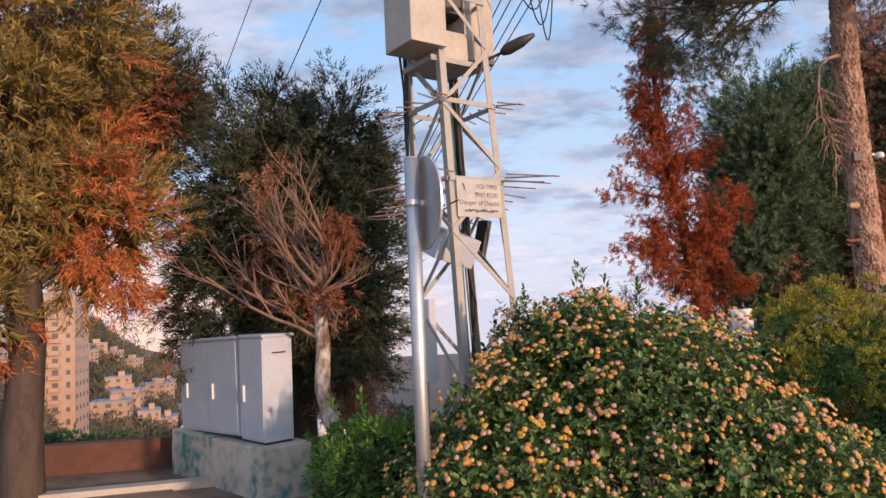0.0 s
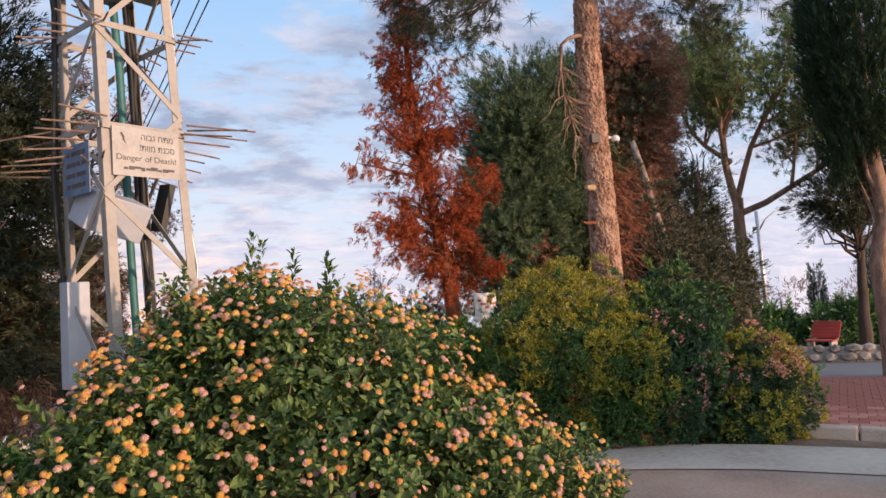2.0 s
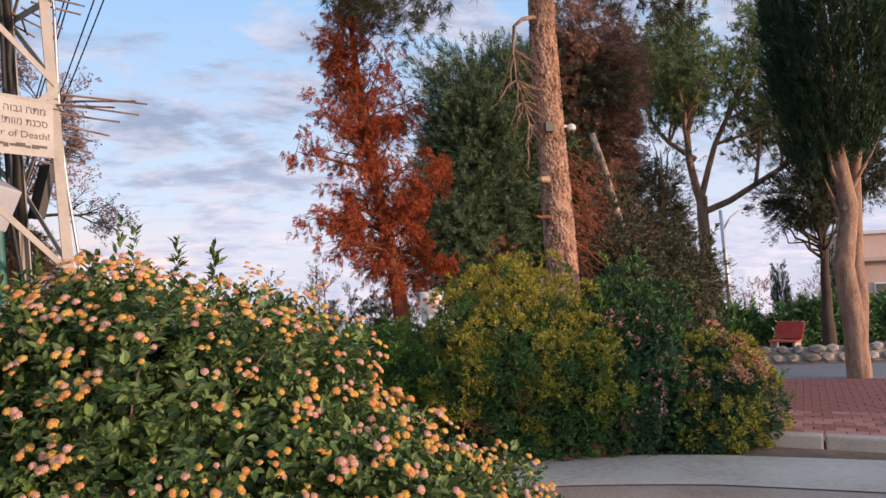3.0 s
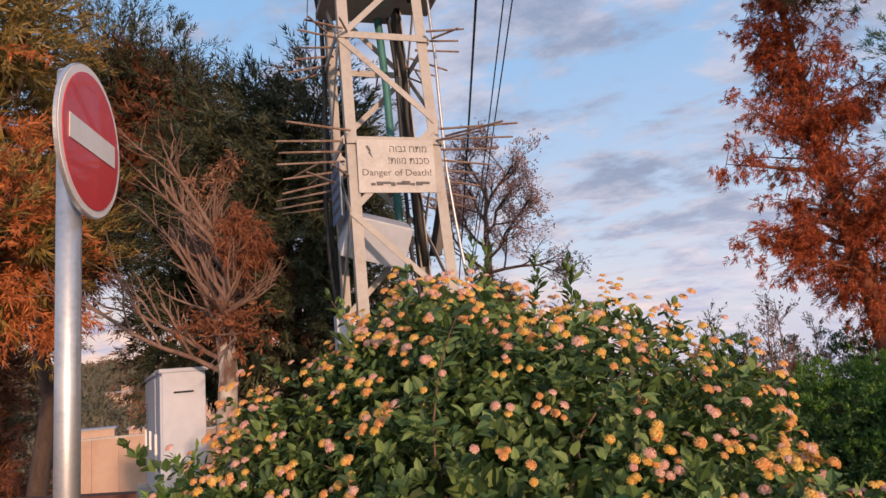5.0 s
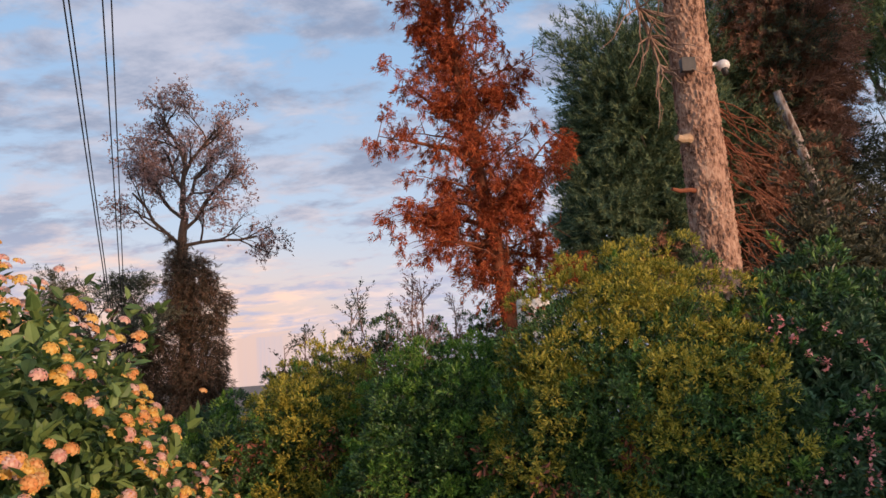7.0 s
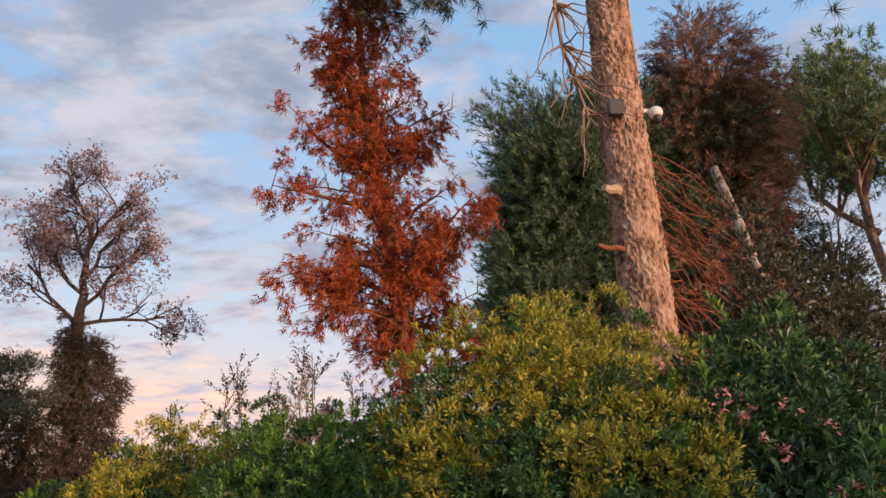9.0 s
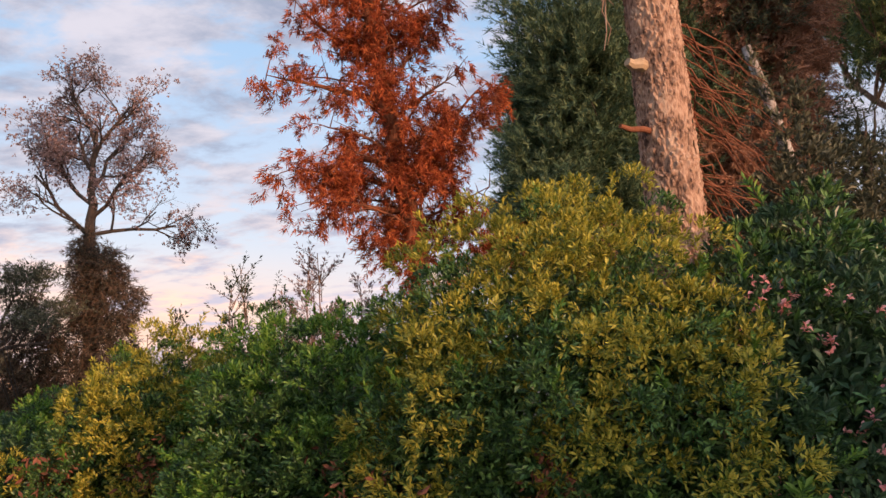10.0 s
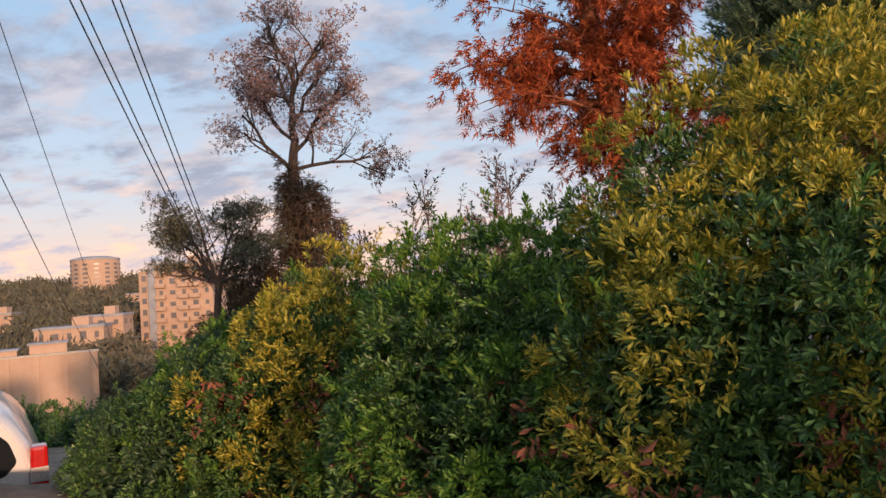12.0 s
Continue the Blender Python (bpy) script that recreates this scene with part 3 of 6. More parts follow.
    fv, ff = np.array(fv), np.array(ff)
    fp, fd = on_blobs([(c, tuple(k * 1.03 for k in rr)) for c, rr in blobs], 8600, 0.05, 0.23, 1.9, floor=0.15)
    fp, fd = np.concatenate([fp, shoot_tips]), np.concatenate([fd, unit(out)[::2]])
    # drawn together in loose groups
    hub = fp[rng.integers(len(fp), size=900)]
    near = hub[np.argmin(((fp[:, None] - hub[None]) ** 2).sum(2), axis=1)]
    fp = fp + (near - fp) * 0.72 * rng.random((len(fp), 1)) ** 0.6
    fp = fp + fd * 0.055 + np.array([0, -0.01, 0.02])
    order = np.argsort(fp[:, 1] + 0.3 * np.abs(fp[:, 0] - 1.4))
    fp, fd = fp[order], fd[order]
    meshes = []
    for k, mt in enumerate(("petal_orange", "petal_pink", "petal_yellow")):
        me = bpy.data.meshes.new("flower_head")
        me.from_pydata(fv.tolist(), [], ff.tolist())
        me.materials.append(M[mt])
        meshes.append(me)
    r = np.random.default_rng(11)
    for i in range(300):
        ob = new("flower_head", meshes[int(np.searchsorted((0.30, 0.64, 1.0), r.random()))])
        ob.parent = t
        q = Vector(fd[i] + np.array([0, -0.25, 0.35]) + r.normal(size=3) * 0.3).to_track_quat("Z", "Y")
        s = 0.39 + 0.26 * r.random()
        ob.matrix_basis = Matrix.LocRotScale(Vector(fp[i] - np.array(o)) + q @ Vector((0, 0, 0.02)), q, (s, s, s))
    rest, rd = fp[300:], unit(fd[300:] + np.array([0, -0.25, 0.35]))
    nn = len(rest)
    fr = frames(unit(np.cross(rd, r.normal(size=(nn, 3)))), rd)
    sz = 0.50 + 0.32 * r.random(nn)
    v = rest[:, None] + rd[:, None] * 0.02 + sz[:, None, None] * np.einsum("kj,njc->nkc", fv, fr)
    kind = np.searchsorted((0.30, 0.64, 1.0), r.random(nn))
    for k, (mt, text) in enumerate((("petal_orange", "orange flower heads"), ("petal_pink", "salmon pink flower heads"), ("petal_yellow", "yellow flower heads"))):
        vk = v[kind == k]
        f = (np.arange(len(vk)) * len(fv))[:, None, None] + ff[None]
        ob = raw("far_blossom", rel(vk.reshape(-1, 3), o), [f.reshape(-1, 3)], M[mt], t, text)
        tagged(ob, kind="stuff")


lantana()


def hedge_bush(name, label, blobs, count, mats, per=10, length=0.052, size=0.031, shape=OVAL, patch=0.0, patch_scale=3.6, inner=0.9, depth=0.28, rough=0.2, dead=0, low_gold=False, apart=4.3):
    c0 = np.mean([b[0] for b in blobs], axis=0)
    o = (c0[0], c0[1], float(gz(c0[0], c0[1])))
    t = base(name, *o, label, "bush", "shrubs of the hedge" if name == "hedge_shrub" else "")
    # tufts: domes of short shoots with dark gaps between them
    p, d = on_blobs(blobs, int(count * 0.55), depth * 0.9, rough * 1.3, 2.1, floor=o[2] - 0.3)
    keep = [0]
    for k in range(1, len(p)):
        if ((p[keep] - p[k]) ** 2).sum(1).min() > (size * apart) ** 2:
            keep.append(k)
    p, d = p[keep], unit(d[keep] + np.array([0, 0, 0.45]))
    top = max(c[2] + r[2] for c, r in blobs)
    which = lumpy(p, 1.5, patch_scale) + 0.14 * rng.normal(size=len(p)) + 0.26 * (d[:, 2] - 0.5) + 0.34 * (p[:, 2] - top + 0.75)
    if low_gold:
        which = lumpy(p, 1.0, 1.6) + 0.14 * rng.normal(size=len(p)) + 0.45 * (0.35 - p[:, 2])
    shoots = 26
    reach = (size * 3.7 * (0.75 + 0.5 * rng.random(len(p))))[:, None, None]
    wide = unit(rng.normal(size=(len(p), shoots, 3))) * rng.random((len(p), shoots, 1)) ** 0.55 * reach
    wide = wide - (wide * d[:, None]).sum(2, keepdims=True) * d[:, None]
    drop = (wide ** 2).sum(2, keepdims=True) / (reach * 1.1)
    at = p[:, None] + wide - d[:, None] * drop
    way = unit(d[:, None] + wide / (reach * 0.9))
    # proud sprigs: leaves in whorls along a twig
    sel = rng.permutation(len(p))[:int(len(p) * 0.30)]
    sp, sd = p[sel], unit(d[sel] * 0.8 + np.array([0, 0, 0.55]) + rng.normal(size=(len(sel), 3)) * 0.3)
    rise = size * (2.2 + 3.0 * rng.random(len(sel)))
    lot = [(sp + sd * (rise * k)[:, None], sd) for k in (0.35, 0.6, 0.8, 1.0)]
    young = which[sel] > patch
    tips_p, tips_d = [np.concatenate([q[k] for q in lot]) for k in (0, 1)]
    young = np.tile(young, 4)
    if len(mats) > 1 and young.any():
        leafy(t, o, sprays(shape, tips_p[young], tips_d[young], 8, size * 0.9, size * 1.12, 0.8), M[mats[1]], "young_growth", "yellowish young sprigs")
    if (~young).any():
        leafy(t, o, sprays(shape, tips_p[~young], tips_d[~young], 8, size * 0.9, size * 1.12, 0.8), M["fresh_leaf" if mats[0] in ("hedge_leaf", "blue_leaf") else mats[0]], "green_growth", "fresh green sprigs")
    hit = np.repeat(which > patch, shoots)
    p, d = at.reshape(-1, 3), way.reshape(-1, 3)
    if (~hit).any():
        leafy(t, o, sprays(shape, p[~hit], d[~hit], per, length, size, 0.75), M[mats[0]], "leaves")
    if len(mats) > 1 and hit.any():
        leafy(t, o, sprays(shape, p[hit], d[hit], per, length, size, 0.75), M[mats[1]], "young_leaves", "yellowish young leaves")
    q, qd = on_blobs([(c, tuple(k * 0.74 for k in r)) for c, r in blobs], int(count * inner), 0.3, 0.2, 1.5, floor=o[2] - 0.3)
    leafy(t, o, sprays(shape, q, qd, per // 2, length, size * 1.5), M[mats[0]], "inner_leaves")
    deep_p, deep_d = on_blobs([(c, tuple(k * 0.5 for k in r)) for c, r in blobs], int(count * 0.5), 0.4, 0.2, 1.5, floor=o[2] - 0.3)
    leafy(t, o, sprays(shape, deep_p, deep_d, 6, length * 2, size * 2.6), M[mats[0]], "inner_leaves")
    r = np.random.default_rng(len(p))
    stems = []
    for i in range(26):
        k = q[r.integers(len(q))]
        b = blobs[r.integers(len(blobs))][0]
        foot = np.array([b[0] + r.normal() * 0.2, b[1] + r.normal() * 0.2, 0])
        foot[2] = gz(foot[0], foot[1]) - 0.02
        stems.append((wobbly(foot, k, 6, 0.07, i), np.linspace(0.02, 0.005, 6)))
    woody(t, o, stems, M["dead_wood"], "stem_growth", 5)
    if dead:
        low = p[(p[:, 2] < o[2] + 0.75) & (d[:, 1] < 0.1)]
        low = low[lumpy(low, 1, 2.4) > 0.02][:dead * 6]
        if len(low):
            low = low[::2]
            low = low + rng.normal(size=low.shape) * 0.03
            leafy(t, o, sprays(OVAL, low + np.array([0, -0.05, 0]), np.tile([0, -0.4, -1.0], (len(low), 1)) + rng.normal(size=low.shape) * 0.5, 5, 0.10, 0.05, 0.9, 0.9), M["dead_leaf"], "dead_leaves", "withered brown leaves")
    return t, o, p, d


hedge_bush("hedge_shrub", "tall yellow-green evergreen shrub in the hedge", [((4.35, 7.45, 0.25), (1.05, 0.85, 1.35)), ((3.8, 7.35, 0.1), (0.6, 0.6, 0.95)), ((4.75, 7.1, 0.2), (0.6, 0.6, 0.9))], 5600, ("hedge_leaf", "hedge_yellow"), patch=0.0, dead=60)
hedge_bush("hedge_shrub", "dense green evergreen shrub in the hedge", [((3.15, 8.0, 0.05), (0.85, 0.75, 1.05)), ((2.65, 8.35, -0.05), (0.6, 0.6, 0.8))], 3400, ("hedge_leaf", "fresh_leaf"), patch=0.12, dead=70)
hedge_bush("hedge_shrub", "yellow-green evergreen shrub with withered foot", [((1.95, 8.75, -0.05), (0.65, 0.65, 1.02)), ((1.55, 8.7, -0.25), (0.5, 0.5, 0.8))], 3200, ("hedge_leaf", "hedge_yellow"), patch=0.02, dead=60)
hedge_bush("hedge_shrub", "dull green shrub at the low end of the hedge", [((0.95, 9.35, -0.36), (0.75, 0.7, 1.0)), ((0.35, 9.9, -0.55), (0.6, 0.6, 0.9)), ((-0.1, 9.75, -1.0), (0.42, 0.45, 0.8))], 3000, ("blue_leaf", "fresh_leaf"), patch=0.2)
hedge_bush("hedge_shrub", "low green shrub spilling over the lane edge", [((0.55, 9.0, -0.45), (0.42, 0.45, 0.75)), ((0.95, 8.85, -0.3), (0.45, 0.45, 0.75)), ((0.22, 9.25, -0.6), (0.36, 0.4, 0.76))], 1400, ("blue_leaf", "hedge_leaf"), patch=0.2)
hedge_bush("hedge_shrub", "small green shrub at the end of the hedge", [((-0.05, 10.6, -1.3), (0.5, 0.6, 0.85))], 1000, ("blue_leaf", "hedge_leaf"), patch=0.2)
hedge_bush("hedge_shrub", "dark green shrub beside the parked van", [((-1.7, 12.9, -1.35), (0.9, 0.7, 1.0)), ((-0.9, 12.4, -1.1), (0.8, 0.6, 1.0)), ((-2.6, 13.4, -1.7), (0.8, 0.6, 0.9))], 2000, ("blue_leaf", "hedge_leaf"), patch=0.2)
hedge_bush("wild_shrub", "wild green shrubs on the slope below the lane", [((-7.0, 18.5, -2.3), (1.7, 0.9, 0.85)), ((-9.8, 19.5, -2.4), (1.7, 0.9, 0.9)), ((-12.2, 20.5, -2.4), (1.6, 0.9, 0.9))], 2200, ("blue_leaf", "hedge_leaf"), patch=0.1, size=0.07, length=0.1)


def flowering_shrub():
    t, o, p, d = hedge_bush("flowering_shrub", "dark green shrub with small pink flowers", [((5.3, 7.25, 0.1), (0.75, 0.8, 1.2)), ((5.75, 7.5, 0.5), (0.6, 0.6, 1.05))], 3600, ("blue_leaf", "hedge_leaf"), patch=0.15, size=0.05)
    r = np.random.default_rng(5)
    pick = p[(p[:, 1] < 7.1) & (p[:, 2] > 0.1)]
    pick = rng.permutation(pick[lumpy(pick, 1, 2.2) > 0.12])[:150]
    leafy(t, o, sprays(BROAD, pick + np.array([0, -0.04, 0.03]), np.tile([0, -0.6, 0.6], (len(pick), 1)), 7, 0.04, 0.022, 1.1), M["petal_rose"], "blossom", "small pink flowers")
    t, o, p, d = hedge_bush("flowering_shrub", "yellow-green shrub with coral flowers beside the paving", [((6.25, 7.05, 0.0), (0.72, 0.75, 0.95)), ((6.0, 6.75, -0.1), (0.55, 0.5, 0.6))], 3600, ("blue_leaf", "hedge_yellow"), patch=-0.12, size=0.042, low_gold=True)
    pick = p[(p[:, 1] < 7.3) & (p[:, 2] > 0.35) & (p[:, 0] > 5.7)]
    pick = rng.permutation(pick[lumpy(pick, 1, 2.2) > -0.05])[:430]
    leafy(t, o, sprays(BROAD, pick + np.array([0, -0.04, 0.03]), np.tile([0, -0.6, 0.6], (len(pick), 1)), 7, 0.04, 0.034, 1.1), M["petal_mix"], "blossom", "coral flower heads")


flowering_shrub()
hedge_bush("green_shrub", "low green shrub beside the sign post", [((-0.55, 4.6, 0.2), (0.38, 0.4, 0.62)), ((-0.2, 4.9, 0.15), (0.4, 0.4, 0.55)), ((-0.75, 4.9, 0.1), (0.35, 0.35, 0.6))], 1300, ("lantana_leaf", "fresh_leaf"), patch=0.1, size=0.05, shape=LEAF)
hedge_bush("tall_shrub", "loose olive-brown shrub behind the pine", [((6.7, 9.1, 1.2), (0.7, 0.6, 1.25)), ((7.4, 9.2, 0.8), (0.8, 0.6, 1.3))], 1500, ("olive_leaf",), patch=9.0, size=0.06, depth=0.6, inner=0.3, rough=0.35)


def dead_conifer():
    """The red withered tree."""
    o = (3.93, 9.96, float(gz(3.93, 9.96)))
    t = base("dead_conifer", *o, "withered conifer covered in rust-red dead needles", "tree")
    n = 14
    s = np.linspace(0, 1, n)[:, None]
    trunk = np.array([o]) + s * np.array([[-0.66, 0.1, 6.2]]) + np.array([[0.05, 0, 0]]) * np.sin(s * 7)
    paths = [(trunk, 0.14 * (1 - 0.86 * s[:, 0]))]
    r = np.random.default_rng(21)
    at, way = [], []
    def clump(c, d, many):
        for _ in range(many):
            at.append(c + r.normal(size=3) * np.array([0.070, 0.070, 0.070]))
            way.append(np.array([d[0] * 0.5, d[1] * 0.5, -0.55]) + r.normal(size=3) * 0.4)

    def limb(b, d, ln, rad, full):
        """A limb with side twigs that carry separate tufts."""
        pts = [b]
        for q in range(7):
            d = unit(d + r.normal(size=3) * 0.13 + np.array([0, 0, 0.03]))
            pts.append(pts[-1] + d * ln / 7)
        paths.append((pts, np.linspace(rad, 0.004, 8)))
        for q in range(2, 8):
            for _ in range(2):
                sd = unit(d * 0.5 + r.normal(size=3) * 0.8 + np.array([0, 0, 0.15]))
                tw = 0.10 + 0.16 * r.random()
                tip = pts[q] + sd * tw
                paths.append(([pts[q], pts[q] + sd * tw * 0.5 + np.array([0, 0, 0.01]), tip], [0.006, 0.004, 0.002]))
                if r.random() < full:
                    clump(tip, sd, 15)
                    if r.random() < 0.35:
                        clump(pts[q] + sd * tw * 0.4, sd, 8)

    for i in range(66):
        h = 0.27 + 0.71 * (i / 65)
        k = h * (n - 1)
        b = trunk[int(k)] + (trunk[min(int(k) + 1, n - 1)] - trunk[int(k)]) * (k % 1)
        az = i * 2.399 + r.normal() * 0.35
        reach = 0.62 if h < 0.34 else 0.80 if h < 0.66 else 0.66 * (1.06 - h) / 0.40
        ln = max(0.12, reach * (0.62 + 0.5 * r.random()))
        lift = 0.35 + 0.9 * h * h
        limb(b, unit(np.array([math.cos(az), math.sin(az), lift])), ln, 0.024 * (1.1 - 0.8 * h), 0.30 if h < 0.5 else 0.26 if h < 0.66 else 0.17)
    # the strong side limbs
    for h0, d, ln in ((0.41, (0.62, -0.1, 1.0), 1.35), (0.40, (-1, -0.2, 0.22), 1.0), (0.37, (-0.9, -0.4, 0.0), 0.85), (0.44, (-0.9, 0.3, 0.2), 0.8), (0.53, (-1, -0.1, 0.55), 1.05), (0.59, (-1, -0.2, 0.45), 0.9), (0.36, (0.9, -0.2, 0.15), 0.75), (0.60, (0.8, -0.2, 0.5), 0.65), (0.68, (-0.5, -0.1, 0.9), 0.6)):
        k = h0 * (n - 1)
        limb(trunk[int(k)] + (trunk[int(k) + 1] - trunk[int(k)]) * (k % 1), unit(np.array(d)), ln, 0.035, 0.72)
    # clothed trunk
    for i in range(170):
        h = 0.24 + 0.5 * r.random()
        b = trunk[int(h * (n - 1))] * (1 - (h * (n - 1)) % 1) + trunk[int(h * (n - 1)) + 1] * ((h * (n - 1)) % 1)
        at.append(b + r.normal(size=3) * np.array([0.08, 0.08, 0.05]))
        way.append(np.array([0, 0, -0.6]) + r.normal(size=3) * 0.6)
    woody(t, o, paths, M["red_bark"], "trunk", 6)
    at, way = np.array(at), np.array(way)
    leafy(t, o, sprays(NEEDLE, at, way, 26, 0.10, 0.046, 0.75), M["red_needle"], "crown")


dead_conifer()


def pine():
    """The big pine with a bare trunk."""
    o = (5.33, 8.3, float(gz(5.33, 8.3)))
    t = base("pine_tree", *o, "tall pine with a thick flaking trunk and high crown", "tree")
    n = 26
    s = np.linspace(0, 1, n)
    trunk = np.stack([o[0] + 0.02 * s + 0.03 * np.sin(s * 9), o[1] + 0.1 * s, o[2] + 8.6 * s], 1)
    rad = 0.195 * (1 - 0.42 * s) + 0.05 * np.exp(-s * 22)
    v, f = tubes([(trunk, rad)], 40)
    # ridged bark
    k = np.array([noise.noise(Vector((q[0] * 9, q[1] * 9, q[2] * 2.6))) + 0.6 * noise.noise(Vector((q[0] * 22, q[1] * 22, q[2] * 7))) for q in v])
    fine_v = v + unit(v - np.repeat(trunk, 40, 0)) * (k * 0.012)[:, None]
    raw("trunk", rel(fine_v, o), f, M["plate_bark"], t, "flaking orange-grey bark", smooth=True)
    # bark plates
    r = np.random.default_rng(17)
    pv, pf = [], []
    for i in range(3000):
        h, az = r.random() * 0.6 + 0.08, r.random() * 2 * math.pi
        c = np.array([np.interp(h, s, trunk[:, j]) for j in range(3)])
        rr = np.interp(h, s, rad)
        nr = np.array([math.cos(az), math.sin(az), 0])
        tg = np.array([-nr[1], nr[0], 0])
        w, hh = 0.010 + 0.018 * r.random(), 0.014 + 0.035 * r.random()
        m0 = len(pv)
        c = c + nr * (rr + 0.002)
        for dx, dz, out in ((-1, -0.7, 0), (0.8, -1, 0), (1, 0.6, 0), (-0.6, 1, 0), (0.1, 0.1, 0.014)):
            pv.append(c + tg * dx * w + np.array([0, 0, dz * hh]) + nr * out)
        pf += [(m0, m0 + 1, m0 + 4), (m0 + 1, m0 + 2, m0 + 4), (m0 + 2, m0 + 3, m0 + 4), (m0 + 3, m0, m0 + 4)]
    ob = raw("flaking_bark", rel(np.array(pv), o), [np.array(pf)], M["plate_bark"], t)
    tagged(ob, kind="stuff")
    # the hanging dead branch
    b = trunk[int(0.56 * n)]
    hang = [b, b + (-0.16, -0.08, 0.03), b + (-0.32, -0.12, -0.02), b + (-0.44, -0.14, -0.12), b + (-0.47, -0.14, -0.4), b + (-0.44, -0.12, -0.75), b + (-0.36, -0.1, -1.0), b + (-0.3, -0.1, -1.25)]
    paths = [(hang, np.linspace(0.030, 0.010, 8))]
    for i in range(44):
        q = np.array(hang[4 + i % 4])
        d = unit(np.array([r.normal() * 0.6 + 0.2, -0.2 + r.normal() * 0.3, -0.8 + r.normal() * 0.5]))
        paths.append((wobbly(q, q + d * (0.25 + 0.35 * r.random()), 5, 0.02, i), np.linspace(0.009, 0.002, 5)))
    woody(t, o, paths, M["bark"], "dead_branch", 6)
    # dry twigs on the other side of the trunk
    paths = []
    for i in range(46):
        q = np.array([np.interp(0.24 + 0.16 * r.random(), s, trunk[:, j]) for j in range(3)]) + np.array([0.12, 0.15, 0])
        d = np.array([0.5 + 0.4 * r.random(), 0.1 * r.normal(), -0.35 - 0.5 * r.random()])
        paths.append((wobbly(q, q + d * (0.6 + 0.5 * r.random()), 6, 0.05, i + 90), np.linspace(0.008, 0.002, 6)))
    woody(t, o, paths, M["red_bark"], "dry_twig_growth", 5)
    # stubs
    for z, sx, ln, mt in ((2.62, -1, 0.16, "cut_wood"), (2.18, -1, 0.30, "red_bark")):
        h = (z - o[2]) / 8.6
        c = np.array([np.interp(h, s, trunk[:, j]) for j in range(3)])
        rr = float(np.interp(h, s, rad))
        a = c + np.array([sx * rr * 0.8, -rr * 0.5, 0])
        part("branch_stub", capped(wobbly(a - rel(np.zeros(3), np.zeros(3)), a + np.array([sx * ln * 0.8, -ln * 0.35, 0.01]), 4, 0.008, 4) - np.array(o), [0.045, 0.04, 0.035, 0.028] if ln < 0.2 else [0.022, 0.02, 0.018, 0.014], 9), M[mt], t, "sawn-off branch stub")
    # crown: limbs high up that reach forward and sideways
    tips, tw = [], []
    for i, (h, az, ln, rise) in enumerate([(0.66, 200, 2.2, 0.12), (0.68, 150, 2.0, 0.15), (0.67, 250, 1.9, 0.1), (0.71, 320, 1.8, 0.15), (0.74, 30, 1.9, 0.2), (0.74, 180, 2.2, 0.2), (0.78, 280, 2.0, 0.2), (0.82, 90, 2.0, 0.25), (0.9, 220, 1.7, 0.3), (0.97, 340, 1.6, 0.4), (0.66, 175, 1.9, -0.02), (0.67, 340, 1.6, 0.0)]):
        c = np.array([np.interp(h, s, trunk[:, j]) for j in range(3)])
        a = radians(az)
        ps, tp, td = grow(c, (math.cos(a), math.sin(a), rise), ln, 0.05, 2, split=5, spread=0.7, rise=0.0, shrink=0.5, seed=i + 40)
        woody(t, o, ps, M["dark_bark"], "limb", 6)
        tips.append(tp)
        tw.append(td)
    tp, td = np.concatenate(tips), np.concatenate(tw)
    cones = tp[::2] + np.array([0, 0, -0.04])
    reps = 11
    tp = np.repeat(tp, reps, 0) + rng.normal(size=(len(tp) * reps, 3)) * 0.17
    td = unit(np.repeat(td, reps, 0) + rng.normal(size=(len(td) * reps, 3)) * 0.5)
    leafy(t, o, sprays(BLADE, tp, td, 34, 0.10, 0.12, 0.9), M["dark_needle"], "crown")
    leafy(t, o, sprays(PLUME, np.repeat(cones, 2, 0), np.tile([0, 0, -1.0], (2 * len(cones), 1)), 6, 0.03, 0.05, 0.5), M["dark_bark"], "cone_growth", "dark pine cones")
    # camera unit and small box strapped to the trunk
    c = np.array([np.interp((3.2 - o[2]) / 8.6, s, trunk[:, j]) for j in range(3)])
    cam_t = base("security_camera", c[0] + 0.17, c[1] - 0.10, 3.2, "white dome camera fixed to the pine trunk", "camera")
    part("arm", block((0.10, 0.03, 0.03), (-0.02, 0.02, 0.06), 0.005), M["white_plastic"], cam_t)
    bm = bmesh.new()
    bmesh.ops.create_uvsphere(bm, u_segments=16, v_segments=10, radius=0.055, matrix=Matrix.Translation((0.06, 0, 0.04)) @ Matrix.Diagonal((1, 1, 0.9, 1)))
    part("housing", bm, M["white_plastic"], cam_t, smooth=True)
    part("dome", capped([(0.06, -0.01, 0.03), (0.065, -0.02, -0.05)], [0.035, 0.022], 12), M["dark_plastic"], cam_t, "dark camera eye", True)
    bx = base("junction_box", c[0] - 0.12, c[1] - 0.20, 3.22, "small dark box strapped to the pine trunk", "box")
    part("body", block((0.11, 0.06, 0.11), (0, 0, 0), 0.008), M["dark_plastic"], bx)
    part("lid", block((0.118, 0.012, 0.118), (0, -0.036, 0), 0.004), M["dark_plastic"], bx)


pine()


